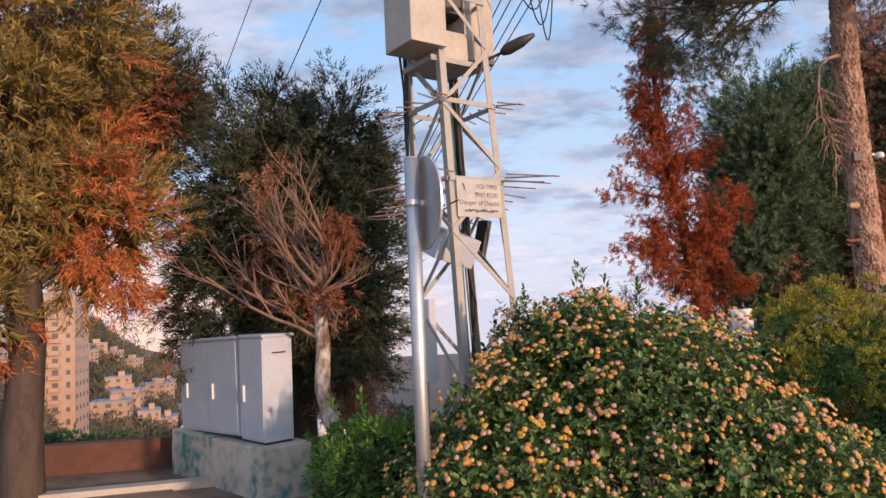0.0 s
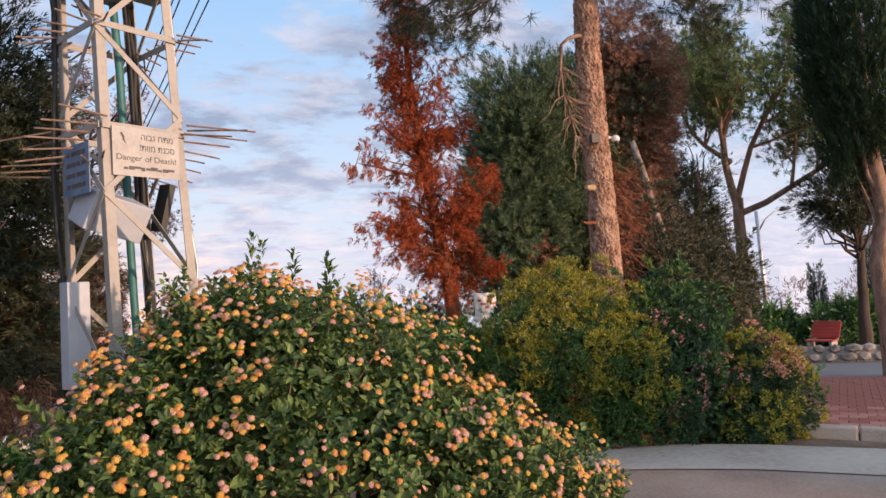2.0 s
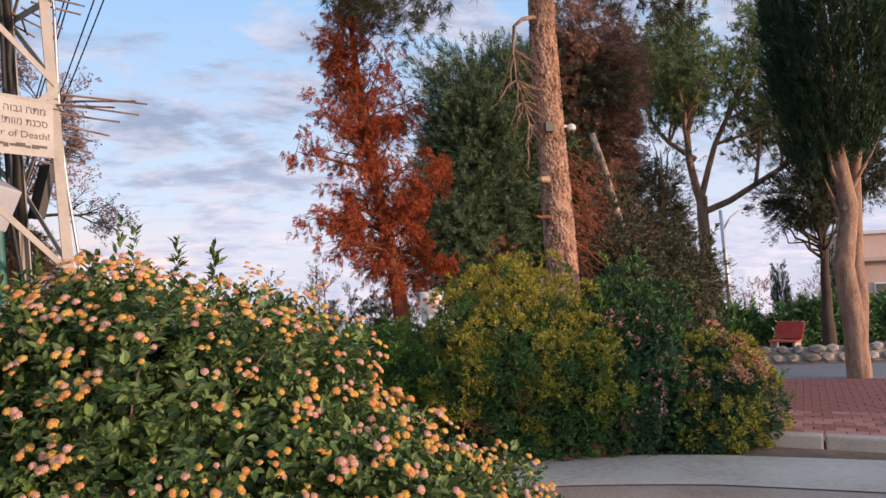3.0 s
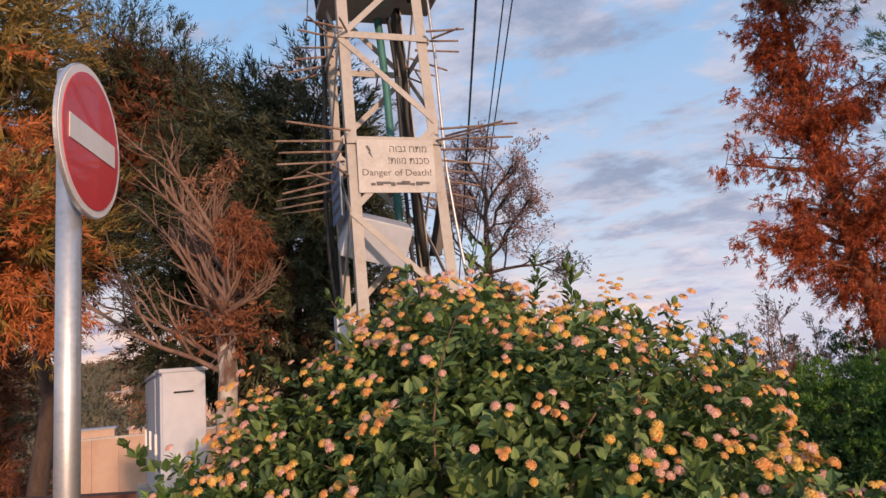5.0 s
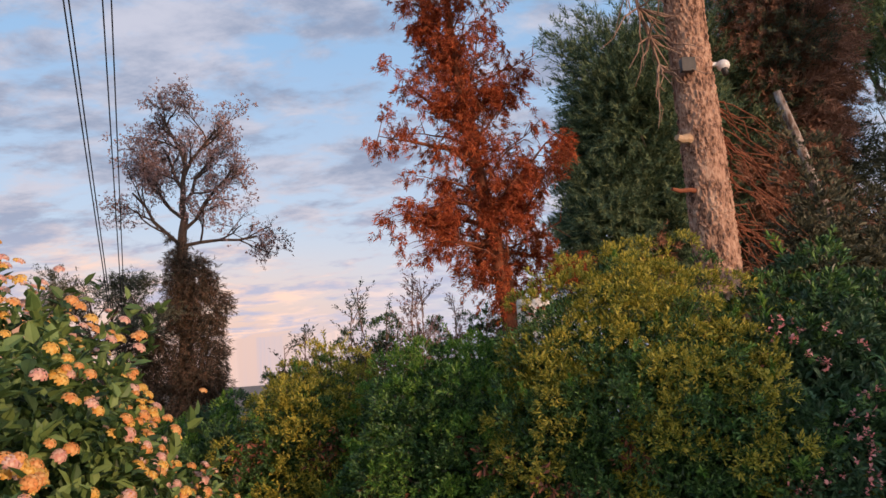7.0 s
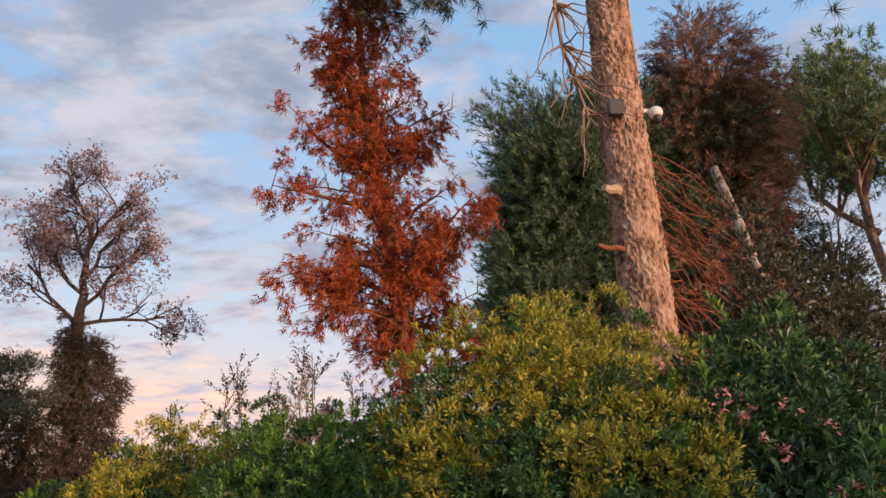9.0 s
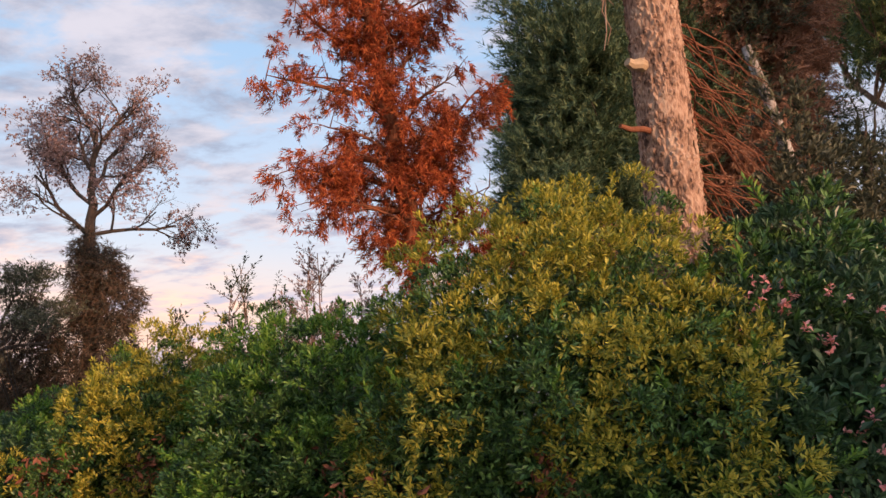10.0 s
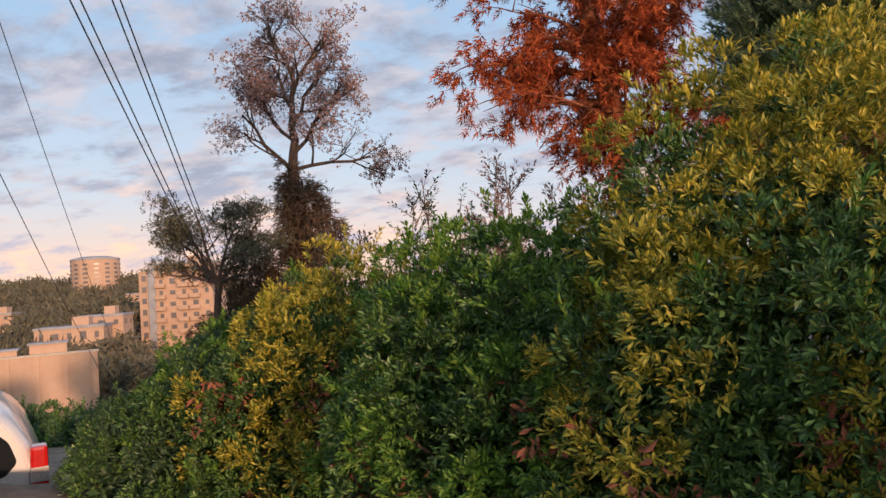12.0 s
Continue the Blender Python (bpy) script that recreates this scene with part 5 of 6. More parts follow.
def tower():
    g = float(gz(*TC))
    t = base("lattice_tower", 0, 0, 0, "grey lattice steel power tower with anti-climbing spikes", "tower")
    t.matrix_basis = pose(TC[0], TC[1], g)
    o = Matrix.Translation((-TC[0], -TC[1], -g))

    def add(name, bm, mat, label="", smooth=False, parent=None):
        bmesh.ops.transform(bm, matrix=o, verts=bm.verts)
        return part(name, bm, mat, parent or t, label, smooth)

    top = 6.4
    corners = [(-1, -1), (1, -1), (1, 1), (-1, 1)]
    for i, j in corners:
        add("leg", angle_leg(tower_at(i, j, g - 0.05), tower_at(i, j, top), i, j), M["steel"])
    levels = [0.25, 0.95, 1.62, 2.22, 2.78, 3.32, 3.86, 4.4, 4.95, 5.5, 6.1]
    for k in range(4):
        (i0, j0), (i1, j1) = corners[k], corners[(k + 1) % 4]
        nrm = E1 * (i0 + i1) / 2 + E2 * (j0 + j1) / 2
        for q in range(len(levels) - 1):
            a, b = ((i0, j0), (i1, j1)) if (q + k) % 2 else ((i1, j1), (i0, j0))
            off = nrm * 0.006
            add("brace", bar(tower_at(*a, levels[q]) + off, tower_at(*b, levels[q + 1]) + off, 0.036, 0.007, nrm), M["steel"])
        for z in (2.66, 3.34, 4.3, 5.4):
            add("tie_bar", bar(tower_at(i0, j0, z) + nrm * 0.014, tower_at(i1, j1, z) + nrm * 0.014, 0.042, 0.008, nrm), M["steel"])
        # spikes stand out from the ties
        r = np.random.default_rng(k)
        for z, cnt, ln in ((2.68, 9, 0.40), (3.36, 6, 0.24)):
            for s in np.linspace(-0.15, 1.1, cnt):
                a = tower_at(i0, j0, z) * (1 - s) + tower_at(i1, j1, z) * s
                side = (E1 * (i1 - i0) + E2 * (j1 - j0)) / 2 * (s - 0.5) * 0.9
                d = unit(nrm + side + np.array([0, 0, -0.10 + 0.05 * r.normal()]))
                if k == 0 and 0.1 < s < 0.9:
                    continue
                dz = 0.0 if z > 3 else -0.30 * (s if k == 1 else (1 - s))
                a = a + np.array([0, 0, dz * 0.8])
                add("spike", capped([a - d * 0.02, a + d * ln * (0.85 + 0.3 * r.random())], [0.0075, 0.006], 6), M["rust"])
    # warning signs
    a, b = tower_at(-1, -1, 2.66), tower_at(1, -1, 2.66)
    mid = (a + b) / 2 - E2 * 0.03
    plate = add("danger_sign", block((0.47, 0.325, 0.006), m=face_pose(mid + np.array([0, 0, -0.165]), E1, -E2), bevel=0.0), M["sign_white"], "white enamel danger sign with black writing")
    fm = o @ face_pose(mid + np.array([0, 0, -0.165]) - E2 * 0.0045, E1, -E2)

    def at(x, y):
        return fm @ Matrix.Translation((x, y, 0))

    mesh_text("writing", "הובג חתמ", 0.062, M["ink"], plate, at(0.075, 0.105), 0.23)
    mesh_text("writing", "!תוומ תנכס", 0.062, M["ink"], plate, at(0.075, 0.032), 0.25)
    mesh_text("writing", "Danger of Death!", 0.056, M["ink"], plate, at(0, -0.042), 0.42)
    for k in range(9):
        part("script_bar", block((0.028 + 0.012 * (k % 3), 0.016 + 0.008 * (k % 2), 0.001), m=at(-0.15 + k * 0.04, -0.112 + 0.004 * (k % 3))), M["ink"], plate)
    part("bolt_mark", bar_flat([(-0.17, 0.125), (-0.15, 0.09), (-0.158, 0.088), (-0.14, 0.045), (-0.172, 0.082), (-0.163, 0.084), (-0.185, 0.12)], fm), M["ink"], plate)
    a, b = tower_at(-1, 1, 2.6), tower_at(-1, -1, 2.6)
    mid = (a + b) / 2 - E1 * 0.03
    blue = add("warning_sign", block((0.36, 0.34, 0.006), m=face_pose(mid + np.array([0, 0, -0.2]), -E2, -E1)), M["sign_blue"], "faded blue warning sign")
    bmat = o @ face_pose(mid + np.array([0, 0, -0.2]) - E1 * 0.0045, -E2, -E1)
    for k in range(4):
        for q in range(4):
            part("script_bar", block((0.05 + 0.012 * ((k + q) % 3), 0.03, 0.001), m=bmat @ Matrix.Translation((-0.11 + 0.072 * q, 0.11 - 0.072 * k, 0))), M["ink"], blue)
    # enclosures
    c = tower_at(-0.35, 0.1, 2.12)
    add("grey_enclosure", block((0.40, 0.30, 0.26), m=Matrix.Translation(c) @ Euler((0.35, 0.25, 0.6)).to_matrix().to_4x4(), bevel=0.008), M["cabinet"], "tilted grey metal enclosure")
    c = tower_at(1.25, 0.6, 2.2)
    add("dark_panel", block((0.05, 0.16, 0.36), m=Matrix.Translation(c) @ Euler((0.1, 0.2, 0.6)).to_matrix().to_4x4(), bevel=0.006), M["dark_plastic"], "dark narrow panel")
    c = tower_at(-0.95, 0.75, 1.3)
    add("meter_box", block((0.15, 0.12, 0.72), m=Matrix.Translation(c) @ pose(0, 0, 0, 0, 0, 35), bevel=0.006), M["cabinet"], "tall narrow grey meter box")
    for i, j, z, sx, sy, sz in ((-1.5, -0.5, 4.22, 0.36, 0.42, 0.86), (1.3, 0.4, 4.25, 0.34, 0.40, 0.86)):
        c = tower_at(i, j, z)
        box = add("equipment_box", block((sx, sy, sz), m=Matrix.Translation(c) @ pose(0, 0, 0, 0, 0, 35), bevel=0.008), M["beige"], "beige equipment box high on the tower")
    c = tower_at(-0.3, 0.0, 3.72)
    add("equipment_shelf", block((0.50, 0.46, 0.05), m=Matrix.Translation(c) @ pose(0, 0, 0, 0, 0, 35), bevel=0.004), M["steel"])
    add("equipment_case", block((0.38, 0.36, 0.26), m=Matrix.Translation(c + np.array([0, 0, 0.16])) @ pose(0, 0, 0, 0, 0, 35), bevel=0.01), M["beige"], "beige metal case on a shelf")
    c = tower_at(0.2, 0.2, 4.35)
    add("dark_unit", block((0.3, 0.26, 0.22), m=Matrix.Translation(c) @ pose(0, 0, 0, 0, 8, 20), bevel=0.03), M["dark_plastic"], "dark rounded unit")
    # mast cables and conduits
    for k, (i, j, z0, z1, r, mt) in enumerate([(-1.12, 0.95, 0.8, 4.4, 0.016, "cable"), (-1.06, 1.06, 0.6, 4.4, 0.011, "cable"), (0.35, 0.6, 0.3, 4.0, 0.028, "teal"), (0.55, 0.5, 0.3, 4.2, 0.014, "cable"), (0.7, 0.7, 0.4, 4.2, 0.012, "cable"), (1.35, -0.4, 0.6, 4.1, 0.010, "galv"), (0.9, 0.9, 2.0, 4.3, 0.03, "cable")]):
        pts = np.array([tower_at(i, j, z) for z in np.linspace(z0, z1, 10)]) + np.random.default_rng(k).normal(size=(10, 3)) * 0.012
        add("cable" if mt == "cable" else "conduit", capped(pts, np.full(10, r), 8), M[mt], "teal plastic conduit" if mt == "teal" else "", True)
    # lamp on an arm
    a = tower_at(1, 0, 3.75)
    b = a + np.array([0.28, -0.18, 0.10])
    add("lamp_arm", capped([a, (a + b) / 2 + np.array([0, 0, 0.02]), b], [0.014, 0.014, 0.014], 8), M["dark_plastic"], "", True)
    head = add("lamp_head", capped([b, b + (0.05, -0.03, 0.02), b + (0.17, -0.09, 0.06), b + (0.28, -0.15, 0.10)], [0.03, 0.055, 0.05, 0.018], 12), M["dark_plastic"], "dark street lamp head", True)
    # crossarm and insulators that carry the wires
    for z in (4.9, 5.6):
        a, b = np.array([-0.75, 5.3, z]), np.array([1.25, 6.1, z])
        add("crossarm", bar(a, b, 0.09, 0.07, (0, 0, 1)), M["steel"])
        for s in np.linspace(0.04, 0.96, 4):
            q = a * (1 - s) + b * s
            add("insulator", capped([q + (0, 0, 0.03), q + (0, 0, 0.09), q + (0, 0, 0.1), q + (0, 0, 0.17)], [0.03, 0.05, 0.035, 0.03], 10), M["dark_plastic"], "", True)
    c = np.array([-0.55, 5.0, 4.25])
    add("bracket", bar(c, c + np.array([0.16, 0.1, 0.25]), 0.05, 0.03, (0, 1, 0)), M["dark_plastic"])
    # hanging loops of cable
    for k in range(3):
        a, b = np.array([0.75 + 0.1 * k, 5.6, 4.5]), np.array([1.15, 5.9, 4.75 - 0.1 * k])
        s = np.linspace(0, 1, 10)[:, None]
        pts = a * (1 - s) + b * s - np.array([0, 0, 0.35 + 0.1 * k]) * np.sin(np.pi * s)
        add("cable", capped(pts, np.full(10, 0.007), 6), M["cable"], "", True)


def bar_flat(poly, m):
    bm = bmesh.new()
    f = bm.faces.new([bm.verts.new((x, y, 0.0008)) for x, y in poly])
    bmesh.ops.transform(bm, matrix=m, verts=bm.verts)
    return bm


tower()

# ---- wires ----
WIRES = [((0.74, 6.5, 4.57), (-0.324, 0.878, -0.352)), ((0.73, 6.58, 4.75), (-0.323, 0.874, -0.362)), ((0.98, 6.71, 4.81), (-0.338, 0.87, -0.358)), ((1.06, 6.72, 4.77), (-0.345, 0.874, -0.342)), ((-0.94, 7.37, 8.19), (-0.484, 0.794, -0.368)), ((-0.59, 6.59, 6.01), (-0.473, 0.799, -0.372))]
for p, d in WIRES:
    p, d = np.array(p), np.array(d)
    s = np.linspace(-1.0, 60, 24)[:, None]
    pts = p + d * s + np.array([0, 0, 0.0012]) * (s ** 2) * (s > 0)
    mid = pts[0]
    ob = base("power_line", *mid, "thin dark overhead cable", "cable", "overhead lines")
    part("wire", capped(pts - mid, np.full(24, 0.007), 5), M["cable"], ob, smooth=True)

# ---- no-entry sign ----


def no_entry():
    g = float(gz(-0.166, 3.49))
    t = base("no_entry_sign", -0.166, 3.49, g, "round red no-entry sign with white bar on a galvanised post", "road sign")
    part("post", capped([(0, 0, -0.05), (0, 0, 1.2), (0, 0, 2.45 - g)], [0.041, 0.041, 0.041], 24), M["galv"], t, smooth=True)
    part("cap", capped([(0, 0, 2.448 - g), (0, 0, 2.458 - g)], [0.043, 0.038], 24), M["galv"], t)
    n = Vector((0.92, 0.39, 0)).normalized()
    x = Vector((-n.y, n.x, 0))
    z0 = 2.19 - g

    def disc(r, thick, off, seg=48):
        c = n * off + Vector((0, 0, z0))
        return capped([c, c + n * thick], [r, r], seg)

    plate = part("disc", disc(0.275, 0.012, 0.062), M["galv"], t, "bare metal back of the sign")
    part("white_rim", disc(0.270, 0.003, 0.0745), M["white_sheet"], plate)
    part("red_face", disc(0.245, 0.003, 0.0780), M["red_sheet"], plate)
    part("white_bar", block((0.40, 0.085, 0.003), m=face_pose(n * 0.0835 + Vector((0, 0, z0)), x, n)), M["white_sheet"], plate)
    for dz in (0.0,):
        part("clamp", capped([(0, 0, z0 + dz - 0.015), (0, 0, z0 + dz + 0.015)], [0.047, 0.047], 20), M["galv"], t)
        part("clamp_arm", block((0.04, 0.03, 0.03), m=face_pose(n * 0.055 + Vector((0, 0, z0 + dz)), n, UP)), M["galv"], t)


no_entry()

# ---- cabinets on a concrete base ----


def cabinets():
    fx, fy = Vector((-0.69, 0.72, 0)), Vector((0.72, 0.69, 0))      # along the front; into the depth
    corner = Vector((-1.62, 5.72, 0))
    turn = math.degrees(math.atan2(fx.y, fx.x))
    g = float(gz(-1.7, 6.0)) - 0.05
    plinth = tagged(part("concrete_plinth", worn_block((1.86, 0.50, 0.52)), M["painted_concrete"]), "chipped concrete plinth smeared with teal paint", "plinth")
    plinth.matrix_basis = Matrix.Translation(corner + fx * 0.83 + fy * 0.16 + Vector((0, 0, g + 0.25))) @ pose(0, 0, 0, 0, 0, turn + 180)
    top = g + 0.51

    def unit_box(s0, wide, high, deep, lean, doors, label):
        t = base("electric_cabinet", 0, 0, 0, label, "cabinet", "cabinets on the plinth")
        t.matrix_basis = Matrix.Translation(corner + fx * (s0 + wide / 2) + fy * (deep / 2) + Vector((0, 0, top))) @ pose(0, 0, 0, 0, 0, turn) @ pose(0, 0, 0, 0, lean, 0)
        part("body", block((wide, deep, high), (0, 0, high / 2 + 0.02), 0.008), M["cabinet"], t)
        part("skirt", block((wide - 0.03, deep - 0.03, 0.03), (0, 0, 0.01)), M["dark_plastic"], t)
        part("roof", block((wide + 0.02, deep + 0.04, 0.03), (0, 0, high + 0.03), 0.01), M["cabinet"], t)
        w = wide / doors
        for k in range(doors):
            x = -wide / 2 + w * (k + 0.5)
            d = part("door", block((w - 0.012, 0.014, high - 0.05), (x, deep / 2 + 0.006, high / 2 + 0.02), 0.004), M["cabinet"], t)
            part("handle", block((0.035, 0.02, 0.15), (x + w * (0.30 if k == 0 else 0.25), deep / 2 + 0.02, high * 0.47), 0.006), M["white_plastic"], d, "pale handle")
        for sx in (-1, 1):
            part("lifting_eye", capped([(sx * (wide / 2), -0.06, high - 0.12), (sx * (wide / 2 + 0.025), -0.06, high - 0.12), (sx * (wide / 2 + 0.025), 0.07, high - 0.12)], [0.006, 0.006, 0.006], 6), M["dark_plastic"], t)

    unit_box(0.0, 0.42, 0.92, 0.29, 0, 1, "grey steel electric cabinet, warm-lit end wall")
    unit_box(0.46, 1.2, 0.89, 0.29, 2.0, 2, "wide grey steel electric cabinet leaning a little")


def worn_block(size):
    bm = block(size, (0, 0, 0), 0.02)
    bmesh.ops.subdivide_edges(bm, edges=bm.edges, cuts=6, use_grid_fill=True)
    for v in bm.verts:
        v.co += Vector((noise.noise(v.co * 5), noise.noise(v.co * 5 + Vector((7, 0, 0))), noise.noise(v.co * 5 + Vector((0, 7, 0))))) * 0.012
    return bm


cabinets()


def low_wall(name, pts, high, thick, mat, label, cap=None):
    bm = bmesh.new()
    for (x0, y0), (x1, y1) in zip(pts, pts[1:]):
        n = 10
        d = Vector((x1 - x0, y1 - y0, 0)).normalized()
        s = Vector((-d.y, d.x, 0)) * thick / 2
        rings = []
        for k in range(n + 1):
            c = Vector((x0 + (x1 - x0) * k / n, y0 + (y1 - y0) * k / n, 0))
            z0 = float(gz(c.x, c.y))
            rings.append([bm.verts.new((c.x + a.x, c.y + a.y, z)) for a, z in ((s, z0 - 0.3), (s, z0 + high), (-s, z0 + high), (-s, z0 - 0.3))])
        for a, b in zip(rings, rings[1:]):
            for k in range(4):
                bm.faces.new((a[k], a[(k + 1) % 4], b[(k + 1) % 4], b[k]))
        bm.faces.new(rings[0])
        bm.faces.new(rings[-1][::-1])
    bmesh.ops.recalc_face_normals(bm, faces=bm.faces)
    return tagged(part(name, bm, mat), label, "wall", kind="structure")


low_wall("wall_verge", [(-7.5, 5.4), (-4.3, 6.75), (-2.6, 7.55)], 0.31, 0.18, M["wall_brown"], "low brown rendered wall with a pale coping")
low_wall("kerb_verge", [(-6.5, 4.6), (-3.9, 5.6), (-2.2, 6.35)], 0.07, 0.16, M["concrete"], "pale kerb in front of the low wall")

# ---- paving, kerb, far side of the road ----
KO, KT, KN = np.array([6.3, 6.85]), np.array([0.7, -0.714]), np.array([0.714, 0.7])      # the kerb's start, its run, and the way across the paving
KERB_TURN = math.degrees(math.atan2(KT[1], KT[0]))


def kerb():
    o = (float(KO[0]), float(KO[1]), float(gz(*KO)))
    t = base("kerb", *o, "pale worn concrete kerb stones", "kerb", kind="structure")
    for k in range(12):
        c = KO + KT * (k * 0.86 - 0.4)
        ob = part("kerb_stone", block((0.845, 0.16, 0.26), (0, 0, 0), 0.02), M["concrete"], t)
        ob.matrix_basis = pose(c[0] - o[0], c[1] - o[1], float(gz(*c)) + 0.0 - o[2], 0, 0.4, KERB_TURN + 0.3 * math.sin(k * 2.2))


kerb()

strip("pavement", ([(5.6, 7.7), (8.7, 4.6), (13.2, 0.1)], [(9.5, 11.6), (12.6, 8.5), (17.1, 4.0)]), M["soil"], "sand bed under the red paving", "pavement", 0.02)

low_stone = [(10.6, 15.0), (13.3, 12.35), (18.2, 9.5)]


def stone_wall():
    core = low_wall("wall_stone", low_stone, 0.30, 0.22, M["stone"], "low wall of pale field stones")
    r = np.random.default_rng(2)
    variants = []
    for k in range(4):
        bm = bmesh.new()
        bmesh.ops.create_icosphere(bm, subdivisions=1, radius=0.5)
        for v in bm.verts:
            v.co = Vector((v.co.x * 1.0, v.co.y * 0.8, v.co.z * 0.75)) * (1 + 0.3 * noise.noise(v.co * 2 + Vector((k * 9, 0, 0))))
        me = bpy.data.meshes.new("stone")
        bm.to_mesh(me)
        bm.free()
        me.materials.append(M["stone"])
        variants.append(me)
    for (x0, y0), (x1, y1) in zip(low_stone, low_stone[1:]):
        ln = math.hypot(x1 - x0, y1 - y0)
        d = Vector((x1 - x0, y1 - y0, 0)) / ln
        s = Vector((d.y, -d.x, 0))
        if s.y > 0:
            s = -s
        k = 0.0
        while k < ln:
            w = 0.22 + 0.2 * r.random()
            for row in range(2):
                c = Vector((x0, y0, 0)) + d * (k + w / 2 + 0.1 * row) + s * 0.12
                ob = new("stone", variants[r.integers(4)])
                ob.parent = core
                ob.matrix_basis = Matrix.LocRotScale((c.x, c.y, float(gz(c.x, c.y)) + 0.10 + row * 0.18), Euler((0, 0, math.atan2(d.y, d.x))), (w, 0.2, 0.26))
            k += w


stone_wall()


def bench():
    x, y = 13.2, 13.1
    t = base("garden_bench", x, y, float(gz(x, y)), "faded red slatted bench behind the stone wall", "bench", turn=-62)
    for k in range(5):
        part("back_slat", block((0.58, 0.03, 0.075), (0, 0.22 + 0.055 * k, 0.50 + 0.070 * k), 0.008), M["red_bench"], t)
    for k in range(4):
        part("seat_slat", block((0.58, 0.085, 0.03), (0, -0.18 + 0.1 * k, 0.43), 0.008), M["red_bench"], t)
    for sx in (-0.23, 0.23):
        part("leg", block((0.05, 0.40, 0.42), (sx, 0, 0.21), 0.01), M["concrete"], t)
        part("back_post", bar((sx, 0.24, 0.40), (sx, 0.50, 0.82), 0.05, 0.03, (0, 1, 0)), M["concrete"], t)


bench()


def street_lamp():
    x, y = 16.1, 18.1
    g = float(gz(x, y))
    t = base("street_lamp", x, y, g, "thin grey street lamp with a bent arm", "street lamp")
    h = 3.25 - g
    part("pole", capped([(0, 0, 0), (-0.04, 0, h * 0.5), (-0.12, 0, h)], [0.08, 0.065, 0.05], 12), M["galv"], t, smooth=True)
    arm = part("arm", capped([(-0.08, 0, h - 0.6), (0.15, -0.05, h - 0.25), (0.42, -0.1, h - 0.05), (0.62, -0.14, h)], [0.03, 0.028, 0.025, 0.025], 8), M["galv"], t, smooth=True)
    part("lamp_head", capped([(0.6, -0.14, h), (0.72, -0.16, h + 0.03), (0.95, -0.2, h + 0.05)], [0.03, 0.07, 0.03], 10), M["dark_plastic"], t, smooth=True)


street_lamp()


def villa():
    t = base("house", 26.5, 21.6, float(gz(26.5, 21.6)) - 0.7, "peach rendered villa with flat white eaves behind a hedge", "house", turn=-35)
    part("wall", block((6.0, 5.0, 2.9), (1.5, 0, 1.45), 0.02), M["house"], t)
    part("upper_wall", block((2.2, 3.0, 1.1), (-0.6, 0, 3.3), 0.02), M["house"], t)
    part("roof", block((6.6, 5.6, 0.18), (1.5, 0, 2.9), 0.03), M["house"], t)
    part("upper_roof", block((2.5, 3.3, 0.14), (-0.6, 0, 3.9), 0.03), M["white_plastic"], t)
    for k in range(3):
        w = part("window", block((0.9, 0.06, 1.1), (-0.6 + 1.7 * k, -2.52, 1.5), 0.01), M["white_plastic"], t)
        part("pane", block((0.78, 0.02, 0.98), (-0.6 + 1.7 * k, -2.56, 1.5)), M["window"], w)


villa()
hedge_bush("garden_hedge", "clipped green garden hedge before the villa", [((16.8, 15.6, -0.35), (1.8, 1.2, 0.80)), ((19.5, 15.2, -0.4), (1.8, 1.2, 0.75)), ((21.5, 16.5, -0.3), (1.6, 1.2, 0.85)), ((14.8, 16.8, -0.4), (1.4, 1.0, 0.75))], 2400, ("hedge_leaf", "fresh_leaf"), patch=0.2, size=0.11, length=0.25, per=8)


def far_treeline():
    o = (30, 34, float(gz(30, 34)))
    t = base("far_trees", *o, "grey-brown line of far trees", "trees", kind="stuff")
    blobs = [((22 + 5.0 * k, 38 - 1.6 * k, -0.7 + 0.4 * math.sin(k * 1.7)), (3.2, 2.0, 2.0 + 0.5 * math.sin(k * 2.3))) for k in range(9)]
    p, d = on_blobs(blobs, 4200, 0.4, 0.25, 0.8)
    leafy(t, o, sprays(PLUME, p, d, 10, 0.35, 0.18), M["mauve_leaf"], "crowns")


far_treeline()


def white_board():
    x, y = 3.83, 8.71
    g = float(gz(x, y))
    t = base("notice_board", x, y, g, "small white board with red marks on a thin stake", "sign", turn=8)
    part("stake", capped([(0, 0.03, 0), (0, 0.03, 1.2 - g)], [0.02, 0.02], 8), M["dead_wood"], t)
    bd = part("board", block((0.30, 0.02, 0.34), (0.03, 0, 1.22 - g), 0.006), M["white_plastic"], t)
    for k in range(5):
        part("red_mark", block((0.05 + 0.02 * (k % 2), 0.004, 0.03), (-0.06 + 0.05 * k, -0.012, 1.3 - g - 0.045 * (k % 3))), M["red_bench"], bd)


white_board()


def stick_thing():
    t = tagged(part("dead_stick", capped(wobbly((0, 0, 0), (0.10, -0.03, 0.02), 4, 0.004, 1), [0.014, 0.016, 0.014, 0.01], 7), M["pale_bark"]), "pale broken stick caught in the hedge", "stick")
    t.location = (2.48, 8.05, 0.66)


stick_thing()

